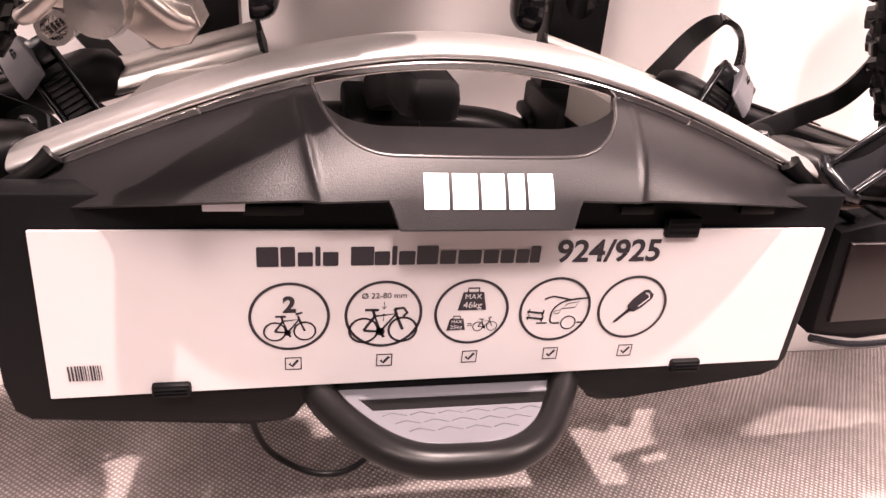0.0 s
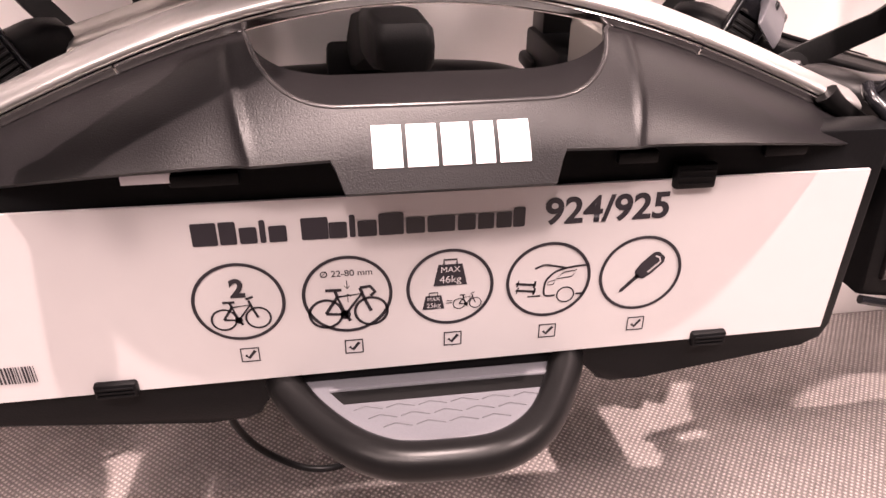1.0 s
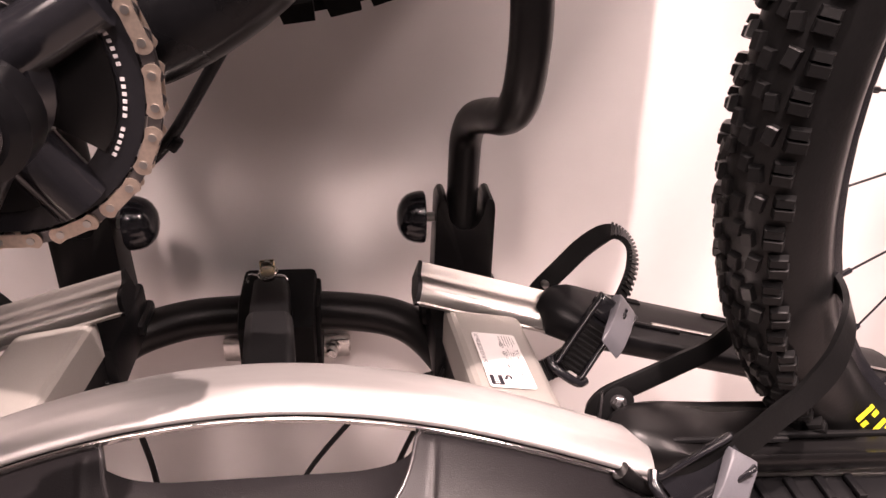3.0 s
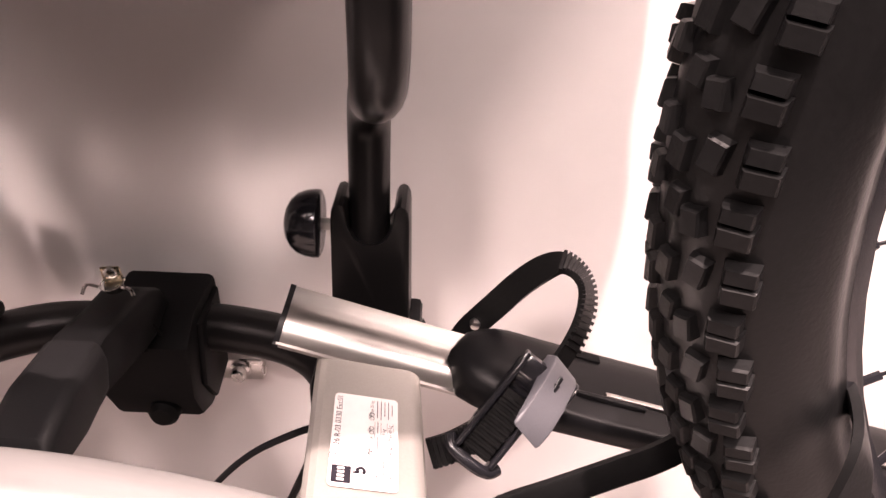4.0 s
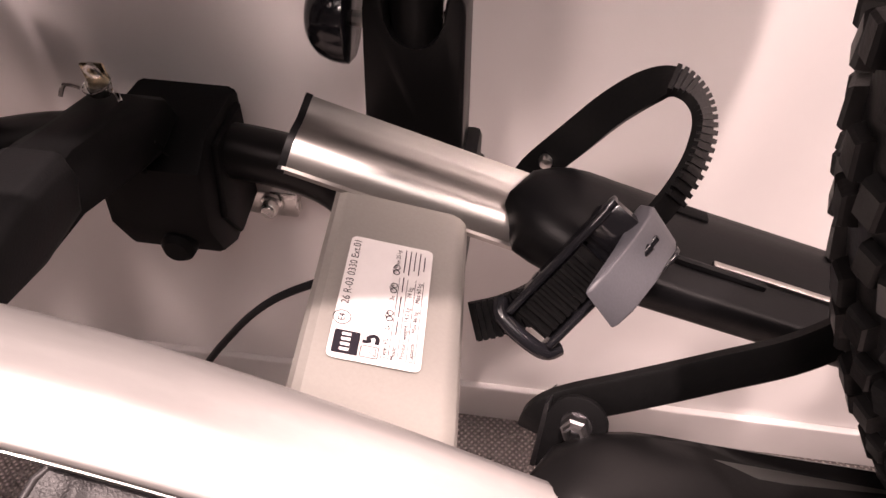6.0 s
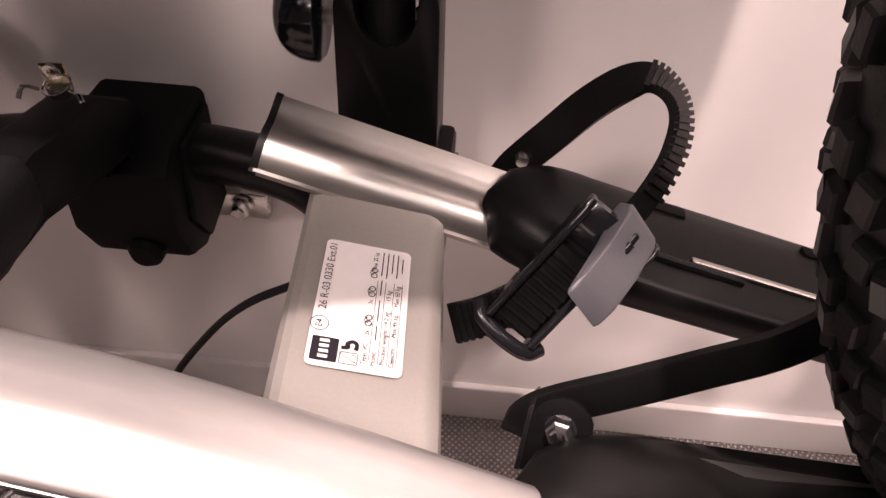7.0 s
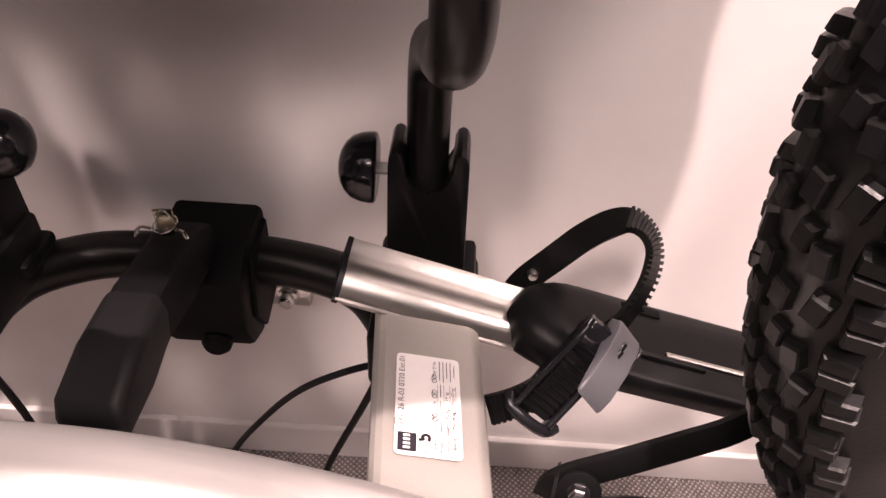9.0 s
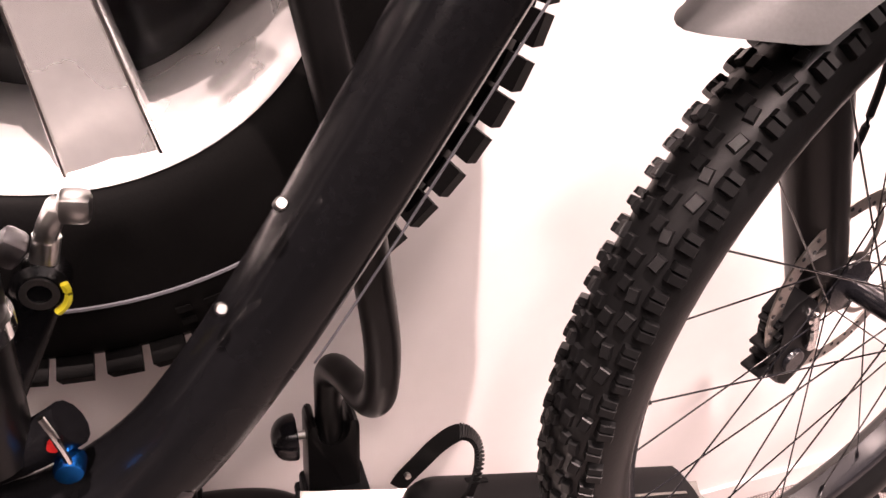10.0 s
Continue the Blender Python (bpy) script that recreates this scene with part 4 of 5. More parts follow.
def bicycle(bm, cx, cz, s, w, sport=False):
    for d in (-1, 1):
        ribbon(ring2(cx + d * s, cz, s * 0.72, 28), w, PY, True, bm)
    L = lambda *p: ribbon([(cx + a * s, cz + b * s) for a, b in p], w * 1.2, PY, bm=bm)
    L((-1, 0), (-0.15, -0.1), (0.62, 0.95), (-0.45, 0.85), (-0.15, -0.1))
    L((-1, 0), (-0.45, 0.85))
    L((-0.45, 0.85), (-0.55, 1.2))
    L((-0.95, 1.22), (-0.25, 1.2))
    L((0.55, 1.25), (0.72, 0.7), (1, 0))
    if sport:
        L((0.55, 1.25), (1.0, 1.3), (1.2, 1.0), (1.0, 0.8))
    else:
        L((0.4, 1.35), (0.85, 1.5))
    flat(ring2(cx - 0.15 * s, cz - 0.1 * s, s * 0.24, 14), PY, bm)
    L((-0.15, -0.1), (0.05, -0.45))


for i, cx in enumerate(CXS):
    part("icon_ring", ribbon(ring2(cx, CZ, CR, 56), 0.0017, PY, True), INK, card, smooth=0)
    bm = bmesh.new()
    if i == 0:
        bicycle(bm, cx, CZ - 0.0095, 0.0082, 0.00105)
        writing("figure", "2", 0.0138, Matrix.Translation((cx, PY, CZ + 0.0075)), INK, card, bold=0.0006)
    elif i == 1:
        bicycle(bm, cx, CZ - 0.0105, 0.0112, 0.0014, True)
        writing("size_print", "\u00d8 22-80 mm", 0.0049, Matrix.Translation((cx, PY, CZ + 0.0122)), INK, card)
        for z0, z1 in ((0.0082, 0.0035), (-0.0045, 0.0005)):
            ribbon([(cx, CZ + z0), (cx, CZ + z1)], 0.0004, PY, bm=bm)
            g = 0.0017 if z0 > z1 else -0.0017
            ribbon([(cx - 0.0013, CZ + z1 + g), (cx, CZ + z1), (cx + 0.0013, CZ + z1 + g)], 0.0004, PY, bm=bm)
    elif i == 2:
        for ox, oz, s, a, b in ((0, 0.0082, 1.0, "MAX", "46kg"), (-0.0085, -0.0078, 0.66, "MAX", "25kg")):
            flat([(cx + ox - 0.0085 * s, CZ + oz - 0.007 * s), (cx + ox + 0.0085 * s, CZ + oz - 0.007 * s), (cx + ox + 0.006 * s, CZ + oz + 0.0052 * s), (cx + ox - 0.006 * s, CZ + oz + 0.0052 * s)], PY, bm)
            ribbon([(cx + ox - 0.0032 * s, CZ + oz + 0.005 * s), (cx + ox - 0.0032 * s, CZ + oz + 0.0078 * s), (cx + ox + 0.0032 * s, CZ + oz + 0.0078 * s), (cx + ox + 0.0032 * s, CZ + oz + 0.005 * s)], 0.001 * s, PY, bm=bm)
            writing("weight_print", a, 0.0046 * s, Matrix.Translation((cx + ox, PY - 0.0003, CZ + oz + 0.0022 * s)), CARD, card)
            writing("weight_print", b, 0.0058 * s, Matrix.Translation((cx + ox, PY - 0.0003, CZ + oz - 0.0035 * s)), CARD, card)
        writing("equals_print", "=", 0.006, Matrix.Translation((cx - 0.0005, PY, CZ - 0.009)), INK, card)
        bicycle(bm, cx + 0.0088, CZ - 0.0102, 0.0042, 0.0005)
    elif i == 3:
        S2 = lambda pts, w=0.0011: ribbon([(p.x, p.z) for p in spline([(cx + a, 0, CZ + b) for a, b in pts], 5)], w, PY, bm=bm)
        S2([(0.021, 0.0075), (0.012, 0.007), (0.004, 0.005), (-0.0005, 0.001), (-0.002, -0.003), (-0.0015, -0.009), (0.004, -0.0095)])
        S2([(0.015, -0.0095), (0.0195, -0.0095)])
        S2([(0.009, 0.0065), (0.001, 0.0085), (-0.003, 0.009), (-0.0075, 0.0072)])
        ribbon([(cx + 0.004, CZ + 0.0005), (cx + 0.0075, CZ + 0.004), (cx + 0.0145, CZ + 0.005), (cx + 0.012, CZ + 0.0012)], 0.0006, PY, True, bm)
        ribbon([(cx - 0.0002, CZ - 0.0012), (cx + 0.0035, CZ - 0.0002), (cx + 0.0025, CZ - 0.0028), (cx - 0.0004, CZ - 0.003)], 0.0005, PY, True, bm)
        ribbon(ring2(cx + 0.0095, CZ - 0.0095, 0.0045, 24), 0.0008, PY, True, bm)
        for z in (-0.001, -0.005):
            ribbon([(cx - 0.017, CZ + z), (cx - 0.0065, CZ + z - 0.0015)], 0.0014, PY, bm=bm)
            ribbon([(cx - 0.0155, CZ + z + 0.0018), (cx - 0.0165, CZ + z - 0.002)], 0.0006, PY, bm=bm)
            ribbon([(cx - 0.0068, CZ + z + 0.0008), (cx - 0.0076, CZ + z - 0.0032)], 0.0011, PY, bm=bm)
        ribbon([(cx - 0.0105, CZ - 0.0093), (cx - 0.0038, CZ - 0.0093)], 0.0009, PY, bm=bm)
    else:
        KM = lambda a, b: (cx + 0.7 * a - 0.714 * b, CZ + 0.714 * a + 0.7 * b)
        flat([KM(*p) for p in ((-0.001, -0.0035), (0.004, -0.0046), (0.0125, -0.0044), (0.0148, -0.0025), (0.0148, 0.0025), (0.0125, 0.0044), (0.004, 0.0046), (-0.001, 0.0035), (-0.0035, 0.0))], PY, bm)
        flat([KM(*p) for p in ((-0.0015, -0.0011), (-0.0135, -0.0011), (-0.0148, 0.0), (-0.0135, 0.0008), (-0.0015, 0.0011))], PY, bm)
        part("key_shine", ribbon([KM(*p) for p in ((0.003, -0.0022), (0.0115, -0.0024), (0.0128, 0.0), (0.0118, 0.0022))], 0.0009, PY - 0.0003), CARD, card, smooth=0)
        ribbon([KM(0.0003, -0.0008), KM(-0.012, -0.0004)], 0.0002, PY - 0.0003, bm=bm)
    part("pictogram", bm, INK, card, smooth=0)
    bx = cx + 0.0015
    bm = ribbon([(bx - 0.0044, 0.2765), (bx + 0.0044, 0.2765), (bx + 0.0044, 0.2845), (bx - 0.0044, 0.2845)], 0.0009, PY, True)
    ribbon([(bx - 0.0022, 0.2805), (bx - 0.0006, 0.2786), (bx + 0.0027, 0.2828)], 0.0016, PY, bm=bm)
    part("tick_box", bm, INK, card, smooth=0)
bm = bmesh.new()
rng = random.Random(5)
x = -0.2215
while x < -0.2035:
    w = rng.choice((0.0004, 0.0007, 0.001))
    flat([(x, 0.2745), (x + w, 0.2745), (x + w, 0.2845), (x, 0.2845)], PY, bm)
    x += w + rng.choice((0.0005, 0.0008))
part("bar_stripes", bm, INK, card, "small block of thin black stripes", smooth=0)

# ---- mountain bike standing on the front trays ----
bike = thing("mountain_bike", "gloss black mountain bike with knobbly tyres strapped on the rack", "bicycle", at=(0.1, 0.09, 0.3))


def bike_wheel(cx, cy, cz, turn, R=0.36, seed=3, full=True):
    """A wheel in its own axes (axle along y), turned about the upright by turn degrees."""
    W = pose(cx, cy, cz, 0, 0, turn)
    rng = random.Random(seed)
    rc = 0.03
    prof = []
    for k in range(20):
        a = math.pi * (-0.32 + 1.64 * k / 19)
        prof.append((R - 0.005 - rc + rc * math.sin(a) * 1.02, rc * 0.98 * math.cos(a)))
    prof += [(R - 0.068, -0.0125), (R - 0.068, 0.0125)]
    wheel = part("wheel", lathe([(R - 0.072, -0.011), (R - 0.073, 0.0), (R - 0.072, 0.011), (R - 0.064, 0.0145), (R - 0.058, 0.0145), (R - 0.058, 0.012), (R - 0.062, 0.008), (R - 0.062, -0.008), (R - 0.058, -0.012), (R - 0.058, -0.0145), (R - 0.064, -0.0145)], 72, W), GLOSSY, bike, "black rimmed wheel with a knobbly tyre", 40)
    part("tyre", lathe(prof, 96, W), RUBBER, wheel, "black rubber tyre", 60)
    # tread blocks: centre pairs, small slanted ones beside them, tall shoulder blocks split by a sipe
    bm = bmesh.new()
    n = 112
    TOP = ((-1, -1), (1, -1), (1, 1), (-1, 1))
    def knob(a, deg, w, l, h, turn, ramp):
        b = radians(deg)
        ctr = Vector((0, math.sin(b) * rc, R - 0.005 - rc + math.cos(b) * rc))
        m = W @ Matrix.Rotation(a, 4, "Y") @ Matrix.Translation(ctr) @ Matrix.Rotation(-b, 4, "X") @ Matrix.Rotation(turn, 4, "Z")
        rings = []
        for f, z in ((1.12, -0.0015), (1.0, h * 0.78), (0.86, h)):
            rings.append([bm.verts.new(m @ Vector((dx * l / 2 * f, dy * w / 2 * f, z - (ramp * h * 0.4 if dx > 0 and z > 0 else 0)))) for dx, dy in TOP])
        for A, B in zip(rings, rings[1:]):
            for k in range(4):
                bm.faces.new((A[k], A[(k + 1) % 4], B[(k + 1) % 4], B[k]))
        bm.faces.new(rings[-1])
    for i in range(n):
        jig = lambda v: rng.uniform(1 - v, 1 + v)
        for sd in (-1, 1):
            a = 2 * math.pi * (i + 0.3 * (sd > 0)) / n + rng.uniform(-0.001, 0.001)
            far = 55 if i % 2 else 49
            knob(a, sd * far, 0.0105, 0.0062, 0.006, sd * 0.06, 0.0)
            knob(a + 0.0196, sd * far, 0.0098, 0.005, 0.0056, sd * 0.06, 0.3)
            if i % 2:
                knob(a + 0.01, sd * 31, 0.0072 * jig(0.06), 0.0095 * jig(0.06), 0.0046, sd * 0.2, 0.5)
                knob(a, sd * 8.5, 0.0068 * jig(0.05), 0.0095 * jig(0.05), 0.0042, sd * 0.08, 0.4)
            else:
                knob(a, sd * 25, 0.0066 * jig(0.06), 0.0088 * jig(0.06), 0.0046, sd * -0.15, 0.5)
                knob(a + 0.012, sd * 12, 0.0062 * jig(0.05), 0.0085 * jig(0.05), 0.0042, sd * 0.1, 0.4)
    part("tread", bm, RUBBER, wheel, "square rubber tread knobs", 0, kind="stuff")
    if not full:
        return wheel, W
    hubp = part("hub", lathe([(0, -0.05), (0.009, -0.05), (0.011, -0.036), (0.028, -0.033), (0.028, -0.029), (0.012, -0.026), (0.011, 0.026), (0.027, 0.029), (0.027, 0.033), (0.01, 0.036), (0.009, 0.05), (0, 0.05)], 20, W, closed=False), GLOSSY, wheel, "black hub")
    for i in range(28):
        a = 2 * math.pi * i / 28
        sd = 1 if i % 2 else -1
        da = 1.25 * (1 if (i // 2) % 2 else -1)
        p0 = W @ Vector((0.026 * math.cos(a + da), 0.031 * sd, 0.026 * math.sin(a + da)))
        p1 = W @ Vector(((R - 0.072) * math.cos(a), 0.002 * sd, (R - 0.072) * math.sin(a)))
        part("spoke", tube([p0, p1], 0.0008, 6, 1), GLOSSY, wheel)
        d = (p0 - p1).normalized()
        part("nipple", tube([p1, p1 + d * 0.012], 0.002, 6, 1), GLOSSY, wheel)
    # brake disc on the side towards the panel
    bm = bmesh.new()
    nb = 60
    ro, ri = 0.098, 0.082
    lathe([(ri, 0.0357), (ro, 0.0357), (ro, 0.0375), (ri, 0.0375)], nb, W, bm)
    lathe([(0.024, 0.0357), (0.033, 0.0357), (0.033, 0.0375), (0.024, 0.0375)], 30, W, bm)
    disc = part("brake_disc", bm, ROTOR, wheel, "drilled steel brake disc")
    for k in range(6):
        a = 2 * math.pi * k / 6
        pts = [W @ Vector((r * math.cos(a + t), 0.0366, r * math.sin(a + t))) for r, t in ((0.03, 0), (0.05, 0.12), (0.068, 0.3), (0.085, 0.55))]
        part("disc_arm", sweep(bmesh.new(), spline(pts, 4), [(-0.003, -0.0008), (0.003, -0.0008), (0.003, 0.0008), (-0.003, 0.0008)], W.to_3x3() @ Vector((0, 1, 0))), ROTOR, disc)
    for k in range(30):
        a = 2 * math.pi * k / 30
        for r, o in ((0.086, 0), (0.0935, 0.1)):
            c = W @ Matrix.Rotation(a + o, 4, "Y") @ Matrix.Translation((r, 0.0353, 0))
            part("vent", lathe([(0, -0.0003), (0.0021, -0.0003), (0.0021, 0.0003), (0, 0.0003)], 8, c, closed=False), GLOSSY, disc, smooth=0)
    return wheel, W


HUB = Vector((0.6048, 0.1381, 0.6138))
fw, FW = bike_wheel(HUB.x, HUB.y, HUB.z, 9.8)
# printed yellow marks on the tyre's flank, plain shapes
for k in range(6):
    a = radians(224 + 4.4 * k)
    bm = bmesh.new()
    for da, r0, r1 in ((0.0, 0.306, 0.321), (0.028, 0.306, 0.311), (0.028, 0.316, 0.321)):
        q = []
        for aa, r in ((a + da, r0), (a + da + 0.02, r0), (a + da + 0.02, r1), (a + da, r1)):
            t = (r - 0.304) / 0.028
            q.append(bm.verts.new(FW @ Vector((r * math.cos(aa), -0.0298 - 0.0014 * math.sin(min(1, max(0, t)) * 3.1), r * math.sin(aa)))))
        bm.faces.new(q)
    part("yellow_mark", bm, YELLOW, fw, "plain yellow flank mark", 0)
bike_wheel(-0.56, 0.075, 0.613, 0, seed=8, full=False)

# fork, caliper, hose and mudguard
FL = lambda u, y, v: FW @ Vector((u, y, v))
fork = part("fork_leg", tube([FL(-0.005, 0.058, -0.012), FL(-0.035, 0.058, 0.045), FL(-0.075, 0.058, 0.12), FL(-0.14, 0.06, 0.25), FL(-0.21, 0.062, 0.4)], 0.0265, 18, 6), SATIN, bike, "black suspension fork leg", 60)
part("axle_lug", tube([FL(0, 0.045, 0), FL(0, 0.075, 0)], 0.019, 14, 1), SATIN, fork)
part("fork_leg", tube([FL(0.002, -0.062, -0.012), FL(-0.035, -0.062, 0.06), FL(-0.1, -0.062, 0.2), FL(-0.2, -0.062, 0.4)], 0.0225, 16, 6), SATIN, bike, "black suspension fork leg", 60)
part("fork_crown", box(FL(-0.2, 0.0, 0.41), (0.06, 0.17, 0.05), (0, -25, 10), 0.012), SATIN, fork)
# caliper on the disc's side
CM = FW @ Matrix.Translation((-0.034, 0.0, -0.05))
cal = part("brake_caliper", prism([(-0.024, 0.055), (-0.036, 0.05), (-0.05, 0.034), (-0.043, 0.02), (-0.037, 0.008), (-0.039, -0.012), (-0.034, -0.032), (-0.016, -0.052), (-0.004, -0.058), (0.014, -0.042), (0.024, -0.022), (0.016, 0.0), (0.01, 0.024), (-0.004, 0.042)], 0.03, 0.056, CM, bevel=0.004), BLACK, bike, "black brake caliper with silver bolts", 30)
for u, v in ((-0.014, 0.03), (0.002, -0.006)):
    part("bolt", lathe([(0, -0.006), (0.0035, -0.006), (0.0055, -0.004), (0.0055, 0.002), (0, 0.002)], 10, CM @ Matrix.Translation((u, 0.029, v)), closed=False), POLISH, cal)
part("bridge", tube([CM @ Vector((-0.012, 0.026, 0.034)), CM @ Vector((-0.006, 0.0245, 0.014)), CM @ Vector((0.0, 0.026, -0.008))], 0.004, 8, 4), POLISH, cal, "silver caliper bridge")
for k in range(5):
    part("fin", box(CM @ Vector((-0.046 + 0.006 * (k % 2), 0.042, 0.03 - 0.014 * k)), (0.016, 0.022, 0.0045), (0, -25, 10), 0.001), BLACK, cal)
part("piston_cap", lathe([(0, -0.004), (0.012, -0.004), (0.014, 0.0), (0.014, 0.004), (0, 0.004)], 20, CM @ Matrix.Translation((-0.012, 0.03, -0.022)), closed=False), GLOSSY, cal)
part("brake_hose", tube([FL(-0.062, 0.05, -0.005), FL(-0.05, 0.055, 0.05), FL(-0.037, 0.055, 0.113), FL(-0.032, 0.055, 0.16), FL(-0.045, 0.055, 0.23), FL(-0.11, 0.06, 0.33)], 0.0034, 8, 6), BLACK, bike, "black brake hose", 60)
mg = bmesh.new()
prev = None
for k in range(25):
    t = (k / 24) ** 1.6
    a = radians(141 - 44 * t)
    w = 0.044 * min(1, t / 0.1) ** 0.6 + 0.0005
    ring = []
    for j in range(11):
        u = -1 + 2 * j / 10
        r = 0.423 - 0.018 * min(1, t / 0.25) - 0.028 * u * u * min(1, t / 0.1)
        ring.append(mg.verts.new(FW @ Vector((r * math.cos(a), u * w, r * math.sin(a)))))
    if prev:
        for j in range(10):
            mg.faces.new((prev[j], prev[j + 1], ring[j + 1], ring[j]))
    prev = ring
ext = bmesh.ops.solidify(mg, geom=mg.faces[:], thickness=0.0018)
part("mudguard", mg, GUARD, bike, "pointed grey plastic mudguard over the front tyre", 40)

# frame: curved down tube
dt = spline([(-0.115, 0.072, 0.628), (-0.075, 0.072, 0.634), (-0.028, 0.071, 0.649), (0.016, 0.07, 0.68), (0.056, 0.07, 0.731), (0.092, 0.07, 0.787), (0.132, 0.07, 0.855), (0.179, 0.07, 0.937), (0.234, 0.07, 1.027), (0.304, 0.075, 1.127)], 6)
fr = part("down_tube", sweep(bmesh.new(), dt, [(0.0225 * math.copysign(abs(math.cos(a)) ** 0.8, math.cos(a)), 0.029 * math.copysign(abs(math.sin(a)) ** 0.8, math.sin(a))) for a in [2 * math.pi * k / 20 for k in range(20)]], (0, -1, 0)), CARBON, bike, "gloss black carbon down tube", 60)
for p in ((0.078, 0.0545, 0.814), (0.0505, 0.0545, 0.766)):
    part("bottle_bolt", lathe([(0, -0.0026), (0.0022, -0.0026), (0.0031, -0.001), (0.0031, 0.006), (0, 0.004)], 12, Matrix.Translation((p[0] + 0.0, p[1] - 0.006, p[2] + 0.012)) @ Matrix.Rotation(radians(-35), 4, "X"), closed=False), STEEL, fr, "silver bottle bolt")
part("cable_port", box((0.02, 0.0425, 0.672), (0.014, 0.003, 0.007), (0, -45, 0), 0.0012), NUT, fr)
part("bright_line", tube([p + Vector((0.0212, -0.0198, -0.0115)) for p in dt if p.z > 0.74], 0.0007, 5, 1), GREY, fr, "thin pale line along the tube")
part("bottom_bracket", lathe([(0, -0.045), (0.026, -0.045), (0.03, -0.04), (0.03, 0.04), (0.026, 0.045), (0, 0.045)], 24, Matrix.Translation((-0.094, 0.075, 0.637)), closed=False), CARBON, fr)
part("seat_tube", tube([(-0.094, 0.075, 0.637), (-0.13, 0.075, 0.76), (-0.17, 0.075, 0.9), (-0.22, 0.075, 1.05)], 0.02, 16, 5), CARBON, bike, "gloss black seat tube", 60)
part("top_tube", tube([(-0.2, 0.075, 1.0), (0.0, 0.075, 1.06), (0.28, 0.075, 1.12)], 0.019, 14, 5), CARBON, bike, "gloss black top tube", 60)
for y in (0.02, 0.13):
    part("chain_stay", tube([(-0.115, y, 0.63), (-0.2, y, 0.62), (-0.35, y, 0.605), (-0.55, y, 0.597)], 0.011, 12, 5), CARBON, bike, "gloss black chain stay", 60)
# rear shock with coloured dials
sh = part("shock", tube([(-0.06, 0.07, 0.7), (-0.056, 0.07, 0.76), (-0.05, 0.07, 0.84)], 0.021, 18, 3), SATIN, bike, "dark rear shock with blue and red dials", 60)
part("collar", lathe([(0.021, -0.004), (0.0235, -0.004), (0.0235, 0.004), (0.021, 0.004)], 24, Matrix.Translation((-0.055, 0.07, 0.772)) @ Matrix.Rotation(radians(90), 4, "X")), POLISH, sh)
part("blue_dial", lathe([(0, -0.006), (0.006, -0.006), (0.007, -0.003), (0.007, 0.004), (0, 0.004)], 16, Matrix.Translation((-0.0245, 0.058, 0.6945)), closed=False), BLUE, sh, "blue anodised dial")
part("red_dial", lathe([(0, -0.004), (0.003, -0.004), (0.003, 0.004), (0, 0.004)], 12, Matrix.Translation((-0.0285, 0.06, 0.709)), closed=False), RED, sh, "small red dial")
part("dial_lever", tube([(-0.03, 0.056, 0.728), (-0.026, 0.054, 0.715), (-0.022, 0.054, 0.69)], 0.0017, 8, 4), POLISH, sh)
part("shock_mount", tube([(-0.022, 0.07, 0.71), (-0.04, 0.07, 0.7), (-0.075, 0.07, 0.69)], 0.012, 12, 3), CARBON, sh)

# crankset: ring, chain, arms, pedals
BB = Vector((-0.094, 0.022, 0.637))
cs = part("chainring", lathe([(0.05, -0.0018), (0.064, -0.0018), (0.064, 0.0018), (0.05, 0.0018)], 60, Matrix.Translation(BB)), GLOSSY, bike, "black chainring with a bronze chain")
for k in range(34):
    a = 2 * math.pi * k / 34
    part("tooth", box(BB + Vector((0.0655 * math.cos(a), 0, 0.0655 * math.sin(a))), (0.005, 0.002, 0.0045), (0, -math.degrees(a), 0)), GLOSSY, cs, smooth=0)
for k in range(4):
    a = 0.55 + 2 * math.pi * k / 4
    c, s_ = math.cos(a), math.sin(a)
    part("spider_arm", tube([BB + Vector((0.02 * c, -0.003, 0.02 * s_)), BB + Vector((0.04 * c, -0.002, 0.04 * s_)), BB + Vector((0.06 * c, 0, 0.06 * s_))], 0.0125, 12, 3, up=(0, 1, 0), scale=None), GLOSSY, cs)
    part("ring_bolt", lathe([(0, -0.005), (0.0045, -0.005), (0.005, -0.001), (0, -0.001)], 12, Matrix.Translation(BB + Vector((0.052 * c, -0.001, 0.052 * s_))), closed=False), STEEL, cs)
bm = bmesh.new()
for k in range(26):
    if k % 7 != 6:
        u = 0.75 - 0.052 * k
        box(BB + Vector((0.0565 * math.cos(u), -0.0021, 0.0565 * math.sin(u))), (0.0016, 0.0004, 0.0015), (0, -math.degrees(u), 0), bm=bm)
part("ring_print", bm, CARD, cs, "small white print bars on the ring", 0)
for k in range(4):
    a0_ = radians(-32 + 90 * k)
    o = [(0.02 * math.cos(a0_), 0.02 * math.sin(a0_))]
    for j in range(9):
        a = a0_ + radians(58) * j / 8
        o.append((0.054 * math.cos(a), 0.054 * math.sin(a)))
    o.append((0.02 * math.cos(a0_ + radians(58)), 0.02 * math.sin(a0_ + radians(58))))
    part("web", prism(o, -0.0035, 0.001, Matrix.Translation(BB), bevel=0.001), SATIN, cs)
part("spider", lathe([(0, -0.012), (0.028, -0.012), (0.033, -0.006), (0.033, 0.004), (0, 0.004)], 28, Matrix.Translation(BB), closed=False), GLOSSY, cs)
